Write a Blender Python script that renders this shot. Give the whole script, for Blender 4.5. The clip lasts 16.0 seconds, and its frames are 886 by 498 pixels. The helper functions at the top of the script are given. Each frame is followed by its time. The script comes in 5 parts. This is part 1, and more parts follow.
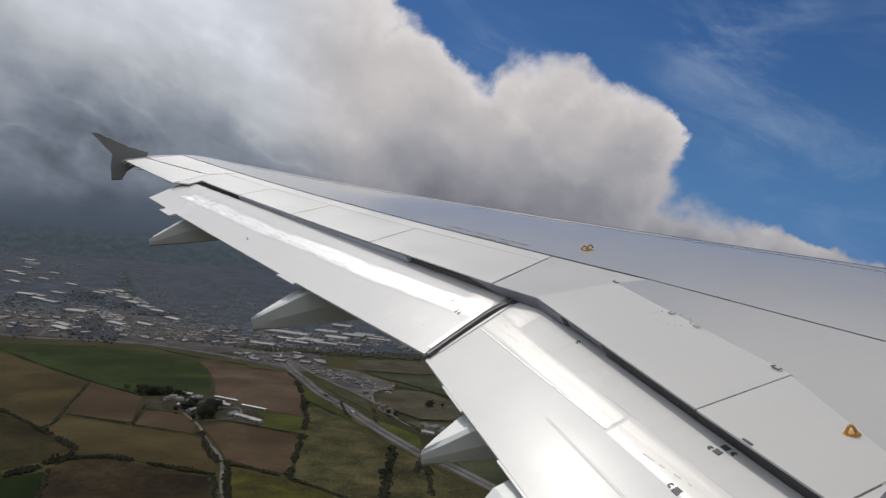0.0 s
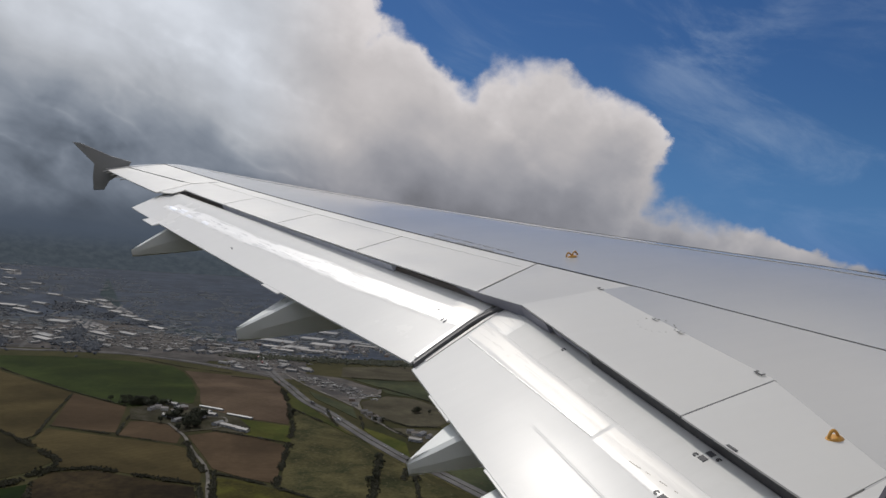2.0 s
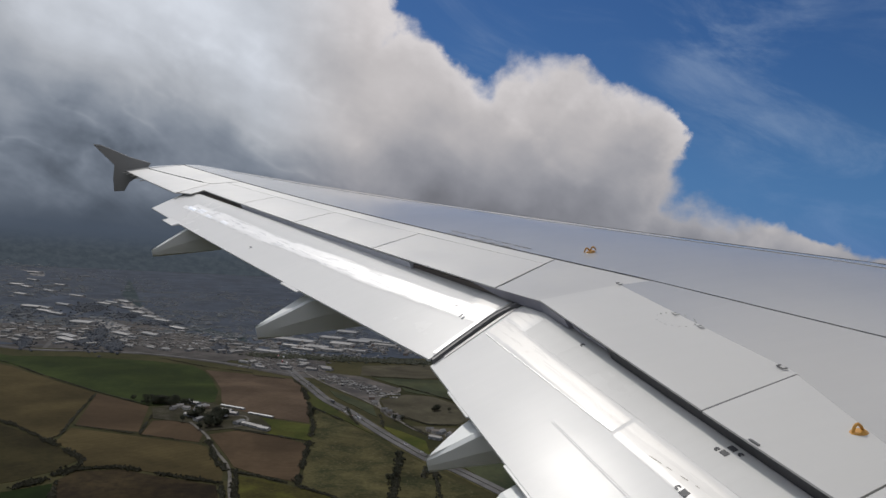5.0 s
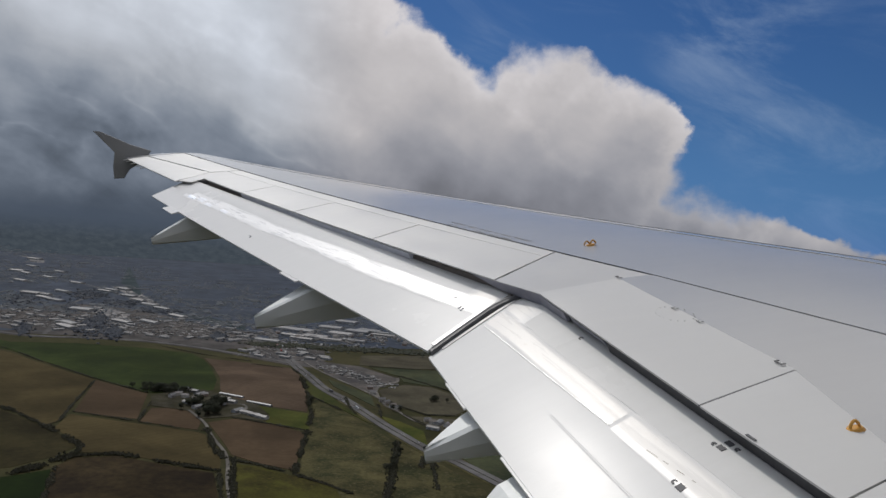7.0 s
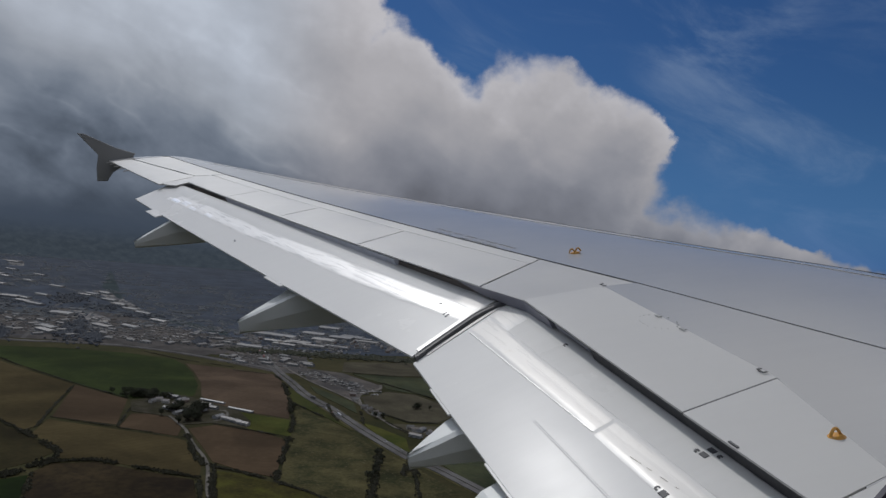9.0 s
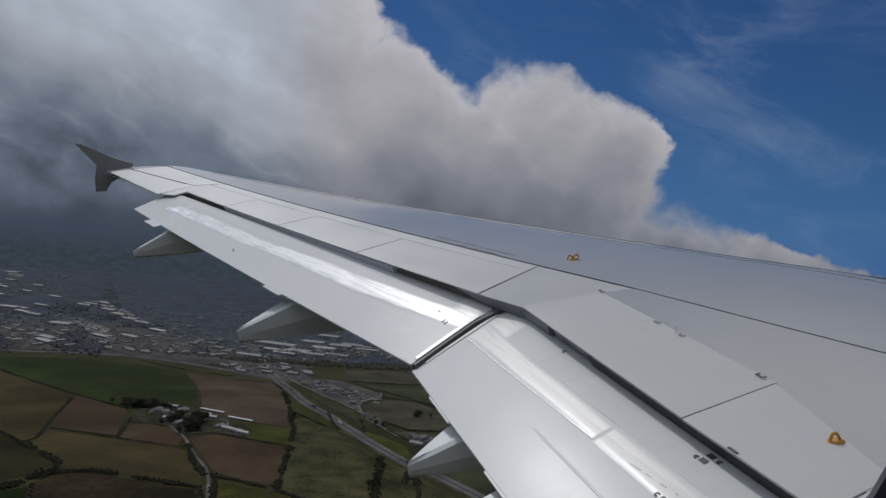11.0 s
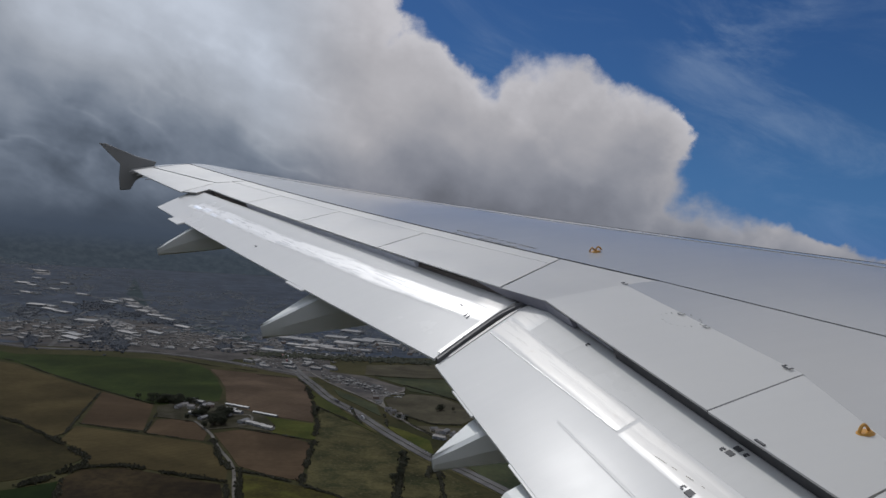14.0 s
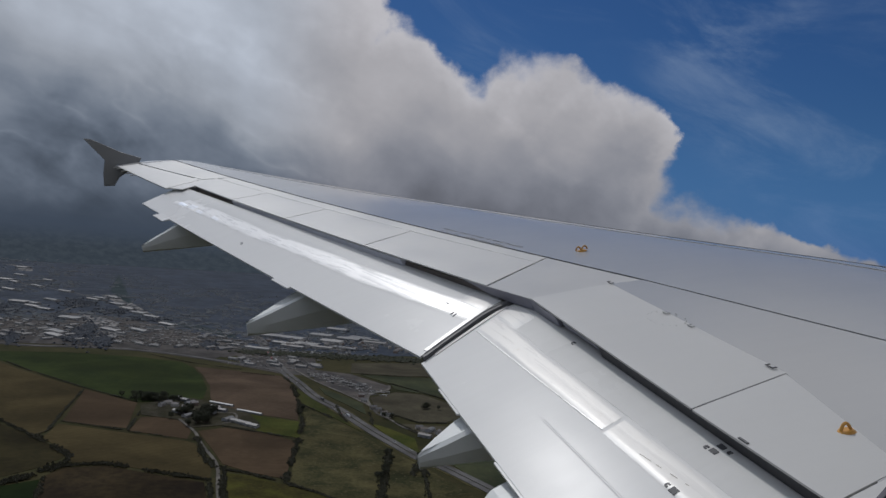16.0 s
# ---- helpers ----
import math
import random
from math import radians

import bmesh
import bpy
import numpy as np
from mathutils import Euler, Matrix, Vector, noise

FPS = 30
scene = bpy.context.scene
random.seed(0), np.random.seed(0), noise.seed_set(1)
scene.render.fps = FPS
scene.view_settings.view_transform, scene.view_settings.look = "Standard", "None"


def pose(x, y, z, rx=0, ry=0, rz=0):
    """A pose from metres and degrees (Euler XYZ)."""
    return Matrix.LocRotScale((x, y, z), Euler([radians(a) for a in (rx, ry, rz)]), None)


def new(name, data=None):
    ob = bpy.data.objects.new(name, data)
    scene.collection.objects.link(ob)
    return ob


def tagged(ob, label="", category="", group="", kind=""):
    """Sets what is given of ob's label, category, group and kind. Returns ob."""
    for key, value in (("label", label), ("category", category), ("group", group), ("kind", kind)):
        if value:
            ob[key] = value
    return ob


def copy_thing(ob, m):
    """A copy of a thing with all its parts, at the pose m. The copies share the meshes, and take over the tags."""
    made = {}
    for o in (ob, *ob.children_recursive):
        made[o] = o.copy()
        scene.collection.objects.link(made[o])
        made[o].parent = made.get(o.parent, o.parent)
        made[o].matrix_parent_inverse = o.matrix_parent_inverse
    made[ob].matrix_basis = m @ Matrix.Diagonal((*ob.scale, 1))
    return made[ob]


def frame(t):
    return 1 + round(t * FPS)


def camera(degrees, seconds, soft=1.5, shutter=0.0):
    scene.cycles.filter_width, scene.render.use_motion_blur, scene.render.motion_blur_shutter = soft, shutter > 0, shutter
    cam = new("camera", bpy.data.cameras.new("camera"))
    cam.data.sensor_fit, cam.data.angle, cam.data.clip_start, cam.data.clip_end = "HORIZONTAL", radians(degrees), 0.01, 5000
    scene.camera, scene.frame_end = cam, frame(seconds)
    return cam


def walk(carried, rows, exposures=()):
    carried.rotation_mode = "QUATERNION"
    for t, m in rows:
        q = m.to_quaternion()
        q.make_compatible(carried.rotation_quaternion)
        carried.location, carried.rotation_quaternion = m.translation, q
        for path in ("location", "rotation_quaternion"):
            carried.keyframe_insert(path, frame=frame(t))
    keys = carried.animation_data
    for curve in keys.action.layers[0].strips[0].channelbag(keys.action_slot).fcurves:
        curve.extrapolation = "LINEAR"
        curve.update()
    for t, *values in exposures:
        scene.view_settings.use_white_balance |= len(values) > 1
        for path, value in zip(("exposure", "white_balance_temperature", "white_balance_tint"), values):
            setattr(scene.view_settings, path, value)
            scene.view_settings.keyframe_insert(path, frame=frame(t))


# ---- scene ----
cam = camera(59.64, 16.0, soft=1.5)
walk(cam, rows=[
    (0.0, pose(0.000, -0.003, 299.991, 89.071, -4.950, 0.435)),
    (0.5, pose(0.001, -0.004, 299.996, 88.459, -4.957, 0.331)),
    (1.0, pose(-0.002, -0.004, 299.998, 88.433, -4.961, -0.157)),
    (1.5, pose(0.002, 0.004, 300.004, 89.052, -4.476, -0.499)),
    (2.0, pose(0.001, -0.008, 300.009, 89.606, -4.399, -0.659)),
    (2.5, pose(0.004, -0.011, 300.003, 90.213, -4.241, -0.628)),
    (3.0, pose(0.004, -0.006, 300.000, 90.001, -2.830, -0.200)),
    (3.5, pose(0.002, -0.005, 300.000, 89.274, -3.859, 0.381)),
    (6.0, pose(0.006, -0.003, 299.997, 89.399, -3.839, 0.882)),
    (6.5, pose(0.000, -0.004, 299.995, 89.023, -4.339, 0.777)),
    (7.0, pose(0.006, 0.003, 300.003, 88.688, -4.467, 0.670)),
    (7.5, pose(0.006, 0.005, 299.995, 88.606, -4.488, 0.476)),
    (8.0, pose(0.003, 0.001, 299.999, 88.804, -4.803, 0.128)),
    (8.5, pose(-0.001, -0.003, 300.003, 89.123, -5.079, -0.221)),
    (9.0, pose(-0.002, -0.003, 299.994, 89.323, -5.110, -0.475)),
    (11.5, pose(0.007, -0.006, 299.998, 89.880, -4.383, -0.326)),
    (12.0, pose(0.002, -0.010, 299.995, 89.561, -3.949, 0.111)),
    (12.5, pose(0.010, -0.001, 299.993, 89.213, -3.860, 0.506)),
    (13.0, pose(0.010, 0.002, 299.995, 89.555, -3.492, 0.717)),
    (13.5, pose(0.003, -0.003, 299.993, 89.588, -3.849, 0.998)),
    (14.0, pose(0.001, -0.003, 299.996, 89.315, -3.967, 1.010)),
    (14.5, pose(0.004, -0.001, 299.994, 89.409, -4.503, 0.850)),
    (15.0, pose(-0.003, -0.006, 299.995, 89.641, -4.421, 0.571)),
    (15.5, pose(0.001, -0.002, 299.995, 89.417, -4.357, 0.266)),
    (16.0, pose(-0.003, -0.008, 299.995, 89.264, -4.289, -0.008)),
], exposures=[(0.0, 0.10, 6450, 10), (3.5, 0.07, 6450, 10), (6.0, 0.04, 6350, 10), (8.0, -0.04, 6300, 10), (8.5, -0.36, 6200, 10), (9.0, -0.35, 6100, 10),
   (11.5, -0.46, 6000, 10), (12.0, -0.27, 6100, 10), (12.5, -0.20, 6100, 10), (13.5, -0.20, 6100, 10), (14.5, -0.26, 6050, 10), (16.0, -0.37, 6050, 10)])

# ---------------------------------------------------------------- light
SUN_EL, SUN_AZ = 50.5, 27.0      # height, and turn from ahead towards the wing tip
sun_dir = Vector((-math.sin(radians(SUN_AZ)) * math.cos(radians(SUN_EL)),
                  math.cos(radians(SUN_AZ)) * math.cos(radians(SUN_EL)), math.sin(radians(SUN_EL))))
sun = new("sun", bpy.data.lights.new("sun", "SUN"))
sun.data.energy, sun.data.angle, sun.data.color = 2.2, radians(3.0), (1.0, 0.95, 0.88)
sun.matrix_world = Matrix.Translation((0, 0, 400)) @ sun_dir.to_track_quat("Z", "Y").to_matrix().to_4x4()


class Net:
    """Short hand for node trees."""

    def __init__(self, tree):
        self.tree = tree

    def node(self, kind, **settings):
        n = self.tree.nodes.new(kind)
        for key, value in settings.items():
            setattr(n, key, value)
        return n

    def put(self, socket, value):
        if isinstance(value, bpy.types.NodeSocket):
            self.tree.links.new(value, socket)
        elif value is not None:
            socket.default_value = value

    def math(self, op, a, b=None, c=None, clamp=False):
        n = self.node("ShaderNodeMath", operation=op, use_clamp=clamp)
        for s, v in zip(n.inputs, (a, b, c)):
            self.put(s, v)
        return n.outputs[0]

    def ramp(self, value, lo, hi, out_lo=0.0, out_hi=1.0, smooth=True):
        n = self.node("ShaderNodeMapRange", interpolation_type="SMOOTHSTEP" if smooth else "LINEAR")
        for s, v in zip(n.inputs, (value, lo, hi, out_lo, out_hi)):
            self.put(s, v)
        return n.outputs[0]

    def mix(self, factor, a, b):
        n = self.node("ShaderNodeMix", data_type="RGBA")
        self.put(n.inputs[0], factor)
        for s, v in ((n.inputs[6], a), (n.inputs[7], b)):
            self.put(s, v if isinstance(v, bpy.types.NodeSocket) else (*v, 1.0))
        return n.outputs[2]

    def noise(self, vector, scale, detail=4.0, rough=0.55, distort=0.0):
        n = self.node("ShaderNodeTexNoise")
        self.put(n.inputs["Vector"], vector)
        for key, v in (("Scale", scale), ("Detail", detail), ("Roughness", rough), ("Distortion", distort)):
            n.inputs[key].default_value = v
        return n.outputs[0]

    def vec(self, x, y, z=0.0):
        n = self.node("ShaderNodeCombineXYZ")
        for s, v in zip(n.inputs, (x, y, z)):
            self.put(s, v)
        return n.outputs[0]


def build_sky():
    world = bpy.data.worlds.new("sky")
    scene.world = world
    world.use_nodes = True
    tree = world.node_tree
    tree.nodes.clear()
    k = Net(tree)
    clear = k.node("ShaderNodeTexSky", sky_type="NISHITA", sun_disc=False, sun_elevation=radians(SUN_EL),
                   sun_rotation=radians(-SUN_AZ), altitude=300.0, air_density=1.0, dust_density=0.6, ozone_density=2.0)
    blue = k.node("ShaderNodeMix", data_type="RGBA", blend_type="MULTIPLY")
    blue.inputs[0].default_value = 1.0
    k.put(blue.inputs[6], clear.outputs[0])
    blue.inputs[7].default_value = (*SKY_GAIN, 1.0)
    coord = k.node("ShaderNodeTexCoord")
    split = k.node("ShaderNodeSeparateXYZ")
    k.put(split.inputs[0], coord.outputs["Generated"])
    x, y, z = split.outputs
    # the dome laid flat: a to the east, b upwards
    div = k.math("DIVIDE", 2.0, k.math("MAXIMUM", k.math("ADD", y, 1.0), 0.05))
    a, b = k.math("MULTIPLY", x, div), k.math("MULTIPLY", z, div)
    flat = k.vec(a, b)
    # ragged outline: large billows and fine tufts, softer in some places
    big = k.math("SUBTRACT", k.noise(flat, 6.0, 2.0, 0.5), 0.5)
    fine = k.math("SUBTRACT", k.noise(flat, 15.0, 9.0, 0.58), 0.5)
    rag = k.math("ADD", k.math("MULTIPLY", big, 0.05), k.math("MULTIPLY", fine, 0.075))
    gap = None
    for ca, cb, cr in CLOUDS:
        d = k.node("ShaderNodeVectorMath", operation="DISTANCE")
        k.put(d.inputs[0], flat)
        d.inputs[1].default_value = (ca, cb, 0)
        one = k.math("SUBTRACT", d.outputs["Value"], cr)
        gap = one if gap is None else k.math("SMOOTH_MIN", gap, one, 0.012)
    # clouds over the rest of the dome
    rest = k.math("SUBTRACT", 0.5, k.noise(coord.outputs["Generated"], 2.2, 5.0, 0.55))
    away = k.math("MAXIMUM", k.ramp(a, -0.45, -0.75), k.math("MAXIMUM", k.ramp(b, 0.42, 0.65), k.ramp(a, 0.75, 1.0)))
    rest = k.math("ADD", k.math("MULTIPLY", rest, 0.5), k.ramp(away, 0.0, 1.0, 0.6, -0.03))
    gap = k.math("MINIMUM", gap, rest)
    edge = k.math("ADD", gap, rag)
    soft = k.ramp(k.noise(flat, 5.0, 2.0), 0.38, 0.66, 0.005, 0.026)
    cover = k.ramp(edge, k.math("MULTIPLY", soft, 0.7), k.math("MULTIPLY", soft, -1.0))
    # thin high wisps, drawn out and slightly falling
    wisp = k.math("MULTIPLY", k.ramp(k.noise(k.vec(k.math("MULTIPLY", a, 0.9), k.math("ADD", k.math("MULTIPLY", b, 2.2), k.math("MULTIPLY", a, 0.55))), 5.0, 8.0, 0.62, 0.6), 0.44, 0.74, 0.0, 0.32),
                  k.ramp(k.math("ADD", k.noise(flat, 3.1, 2.0), k.ramp(a, 0.2, 0.45, -0.04, 0.08)), 0.40, 0.58))
    haze = k.ramp(b, 0.20, -0.02, 0.0, 0.70)
    # shading: broad bands and soft streaks that fall to the east along the slope
    slope = k.math("ADD", b, k.math("MULTIPLY", a, 0.45))
    sway = k.math("MULTIPLY", k.math("SUBTRACT", k.noise(flat, 3.2, 3.0, 0.5), 0.5), 0.16)
    band = k.math("ADD", slope, sway)
    along = k.vec(k.math("ADD", k.math("MULTIPLY", a, 2.4), k.math("MULTIPLY", b, -1.0)), k.math("MULTIPLY", band, 5.6))
    streak = k.noise(along, 2.1, 7.0, 0.52, 0.1)
    puff = k.noise(flat, 6.5, 7.0, 0.52, 0.1)
    # relief: heads that face the sun are lighter than the hollows behind them
    shifted = k.vec(k.math("ADD", a, -0.012), k.math("ADD", b, 0.030))
    relief = k.math("SUBTRACT", k.noise(flat, 7.0, 5.0, 0.5), k.noise(shifted, 7.0, 5.0, 0.5))
    left = k.ramp(a, 0.05, -0.5)
    light = k.math("MULTIPLY", k.ramp(band, -0.09, 0.12, 0.20, 0.455), k.ramp(k.math("ADD", b, k.math("MULTIPLY", sway, 0.4)), 0.02, 0.20, 0.55, 1.0))
    light = k.math("ADD", light, k.math("MULTIPLY", k.ramp(b, 0.12, 0.24), k.ramp(a, -0.28, -0.5, 0.0, 0.09)))
    light = k.math("ADD", light, k.math("MULTIPLY", k.math("SUBTRACT", streak, 0.5), k.ramp(left, 0.0, 0.6, 0.16, 0.32)))
    light = k.math("ADD", light, k.math("MULTIPLY", k.math("SUBTRACT", puff, 0.5), 0.16))
    light = k.math("ADD", light, k.math("MULTIPLY", relief, 0.26))
    # thin bright wisps drawn out along the slope
    ridge = k.math("SUBTRACT", 1.0, k.math("ABSOLUTE", k.math("SUBTRACT", k.math("MULTIPLY", k.noise(along, 1.9, 3.0, 0.45, 0.1), 2.0), 1.0)))
    ridge = k.math("MULTIPLY", k.math("POWER", ridge, 6.0), k.ramp(k.noise(flat, 4.0, 5.0, 0.6), 0.46, 0.64, 0.0, 0.12))
    light = k.math("ADD", light, ridge)
    light = k.math("ADD", light, k.ramp(edge, -0.045, -0.003, 0.0, 0.10))
    near = k.node("ShaderNodeVectorMath", operation="DOT_PRODUCT")
    k.put(near.inputs[0], coord.outputs["Generated"])
    near.inputs[1].default_value = sun_dir
    glow = k.math("MULTIPLY", k.math("POWER", k.math("MAXIMUM", near.outputs["Value"], 0.0), 9.0), 0.75)
    light = k.math("ADD", k.math("MAXIMUM", light, 0.085), glow)
    tint = k.mix(k.ramp(light, 0.10, 0.45), (0.82, 0.97, 1.21), (0.945, 0.99, 1.07))
    tint = k.mix(k.ramp(left, 0.62, 0.20), tint, k.mix(k.ramp(light, 0.20, 0.50), (0.965, 0.98, 1.09), (1.04, 0.985, 0.98)))
    grey = k.node("ShaderNodeMix", data_type="RGBA", blend_type="MULTIPLY")
    grey.inputs[0].default_value = 1.0
    k.put(grey.inputs[6], tint)
    k.put(grey.inputs[7], k.vec(light, light, light))
    day = k.mix(wisp, blue.outputs[2], (0.36, 0.44, 0.56))
    day = k.mix(haze, day, (0.062, 0.172, 0.44))
    day = k.mix(cover, day, grey.outputs[2])
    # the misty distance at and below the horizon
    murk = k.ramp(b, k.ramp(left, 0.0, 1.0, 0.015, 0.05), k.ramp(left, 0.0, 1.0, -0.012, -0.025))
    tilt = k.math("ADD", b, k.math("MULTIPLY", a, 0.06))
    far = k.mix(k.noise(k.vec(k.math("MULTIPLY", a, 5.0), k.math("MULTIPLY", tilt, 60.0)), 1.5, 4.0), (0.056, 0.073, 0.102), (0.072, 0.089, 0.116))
    # far country: dim woods and fields, a few pale roofs, haze in their colours, fainter towards the horizon
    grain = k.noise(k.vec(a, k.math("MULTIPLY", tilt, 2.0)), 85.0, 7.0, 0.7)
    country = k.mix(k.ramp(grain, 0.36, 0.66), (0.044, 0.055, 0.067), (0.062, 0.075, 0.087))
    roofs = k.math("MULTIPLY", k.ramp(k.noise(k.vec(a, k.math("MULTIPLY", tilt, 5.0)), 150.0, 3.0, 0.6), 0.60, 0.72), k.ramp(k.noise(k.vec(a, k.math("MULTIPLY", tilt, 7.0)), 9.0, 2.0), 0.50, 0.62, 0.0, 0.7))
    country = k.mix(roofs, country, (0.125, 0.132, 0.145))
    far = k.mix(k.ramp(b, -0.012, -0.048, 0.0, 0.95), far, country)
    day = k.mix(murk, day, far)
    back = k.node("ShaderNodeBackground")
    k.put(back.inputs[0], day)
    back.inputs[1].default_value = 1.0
    out = k.node("ShaderNodeOutputWorld")
    k.put(out.inputs[0], back.outputs[0])


SKY_GAIN = (0.0148, 0.0262, 0.0425)
# cumulus heads: east, up, radius on the flattened dome
CLOUDS = [(-0.45, 0.10, 0.36), (-0.26, 0.20, 0.185), (-0.09, 0.168, 0.098), (-0.03, 0.128, 0.096), (0.048, 0.115, 0.078), (0.262, 0.022, 0.05), (0.10, 0.174, 0.066), (0.155, 0.128, 0.078),
          (0.204, 0.124, 0.077), (0.218, 0.066, 0.058), (0.295, 0.008, 0.054), (0.340, 0.0, 0.058), (0.40, -0.016, 0.056), (0.458, -0.03, 0.057),
          (0.515, -0.05, 0.058), (0.58, -0.075, 0.06), (-0.05, 0.0, 0.18), (0.10, 0.05, 0.10), (0.18, 0.03, 0.09)]
build_sky()

# ---------------------------------------------------------------- materials


def paint(name, base, rough=0.4, metal=0.0, spread=0.06, grime=0.1, scale=1.0, bump=0.0, coat=0.0, spec=0.5, second=None):
    """A surface with grain, broad unevenness and faint grime, in object space."""
    m = bpy.data.materials.new(name)
    m.use_nodes = True
    k = Net(m.node_tree)
    bsdf = m.node_tree.nodes["Principled BSDF"]
    pos = k.node("ShaderNodeTexCoord").outputs["Object"]
    broad, grain = k.noise(pos, 0.7 * scale, 3.0), k.noise(pos, 14.0 * scale, 6.0, 0.65)
    dark = [c * (1 - spread - grime) for c in base]
    lite = [min(1.0, c * (1 + spread)) for c in (second or base)]
    mixed = k.math("ADD", k.math("MULTIPLY", broad, 0.6), k.math("MULTIPLY", grain, 0.4))
    k.put(bsdf.inputs["Base Color"], k.mix(k.ramp(mixed, 0.3, 0.7), dark, lite))
    k.put(bsdf.inputs["Roughness"], k.ramp(grain, 0.3, 0.75, rough * 0.85, min(1, rough * 1.2)))
    bsdf.inputs["Metallic"].default_value = metal
    bsdf.inputs["Specular IOR Level"].default_value = spec
    bsdf.inputs["Coat Weight"].default_value = coat
    bsdf.inputs["Coat Roughness"].default_value = 0.15
    if bump:
        n = k.node("ShaderNodeBump")
        n.inputs["Strength"].default_value = 0.5
        n.inputs["Distance"].default_value = bump
        k.put(n.inputs["Height"], grain)
        k.put(bsdf.inputs["Normal"], n.outputs[0])
    return m


def airframe(name, base, rough, streaks=0.05, spec=0.5, metal=0.0, dirt=(0.45, 0.42, 0.38), dirt_amount=0.25):
    """Aircraft paint: faint streaks along the airflow, dull patches, scattered grime."""
    m = bpy.data.materials.new(name)
    m.use_nodes = True
    k = Net(m.node_tree)
    bsdf = m.node_tree.nodes["Principled BSDF"]
    pos = k.node("ShaderNodeTexCoord").outputs["Object"]
    mapping = k.node("ShaderNodeMapping")
    mapping.inputs["Scale"].default_value = (0.5, 7.0, 1.0)
    k.put(mapping.inputs[0], pos)
    flow, blot = k.noise(mapping.outputs[0], 2.2, 6.0, 0.6), k.noise(pos, 1.3, 5.0, 0.6)
    tone = k.ramp(flow, 0.3, 0.7, 1.0 - streaks, 1.0 + streaks * 0.5)
    shade = k.node("ShaderNodeMix", data_type="RGBA", blend_type="MULTIPLY")
    shade.inputs[0].default_value = 1.0
    shade.inputs[6].default_value = (*base, 1)
    k.put(shade.inputs[7], k.vec(tone, tone, tone))
    soil = k.math("MULTIPLY", k.ramp(blot, 0.58, 0.85), k.ramp(flow, 0.5, 0.75))
    k.put(bsdf.inputs["Base Color"], k.mix(k.math("MULTIPLY", soil, dirt_amount), shade.outputs[2], dirt))
    k.put(bsdf.inputs["Roughness"], k.ramp(blot, 0.3, 0.75, rough * 0.85, rough * 1.2))
    bsdf.inputs["Metallic"].default_value = metal
    bsdf.inputs["Specular IOR Level"].default_value = spec
    n = k.node("ShaderNodeBump")
    n.inputs["Strength"].default_value = 0.25
    n.inputs["Distance"].default_value = 0.004
    k.put(n.inputs["Height"], k.noise(pos, 3.0, 3.0))
    k.put(bsdf.inputs["Normal"], n.outputs[0])
    return m


def land(name, one, two, scale, rows=0.0, turn=0.0, rough=0.95, fleck=None, sheen=0.035):
    """Farm land seen from the air: two soil or crop tones, sowing rows, patches."""
    m = bpy.data.materials.new(name)
    m.use_nodes = True
    k = Net(m.node_tree)
    bsdf = m.node_tree.nodes["Principled BSDF"]
    pos = k.node("ShaderNodeTexCoord").outputs["Object"]
    broad, fine = k.noise(pos, 0.012 * scale, 4.0, 0.6, 0.4), k.noise(pos, 0.12 * scale, 6.0, 0.7)
    mixed = k.math("ADD", k.math("MULTIPLY", broad, 0.6), k.math("MULTIPLY", fine, 0.4))
    colour = k.mix(k.ramp(mixed, 0.36, 0.64), one, two)
    if rows:
        mapping = k.node("ShaderNodeMapping")
        mapping.inputs["Rotation"].default_value = (0, 0, radians(turn))
        k.put(mapping.inputs[0], pos)
        wave = k.node("ShaderNodeTexWave")
        k.put(wave.inputs["Vector"], mapping.outputs[0])
        wave.inputs["Scale"].default_value = 0.028
        wave.inputs["Distortion"].default_value = 1.2
        wave.inputs["Detail"].default_value = 3.0
        wave.inputs["Detail Scale"].default_value = 0.3
        line = k.math("MULTIPLY", k.ramp(wave.outputs[1], 0.55, 0.95), rows)
        colour = k.mix(line, colour, [c * 0.62 for c in one])
    tone = k.ramp(k.noise(pos, 0.006 * scale, 3.0, 0.6, 0.8), 0.34, 0.66, 0.80, 1.22)
    shade = k.node("ShaderNodeMix", data_type="RGBA", blend_type="MULTIPLY")
    shade.inputs[0].default_value = 1.0
    k.put(shade.inputs[6], colour)
    k.put(shade.inputs[7], k.vec(tone, tone, tone))
    colour = shade.outputs[2]
    if fleck:
        colour = k.mix(k.ramp(k.noise(pos, 0.09 * scale, 8.0, 0.72), 0.54, 0.70), colour, fleck)
    k.put(bsdf.inputs["Base Color"], colour)
    bsdf.inputs["Roughness"].default_value = rough
    bsdf.inputs["Specular IOR Level"].default_value = sheen
    return m


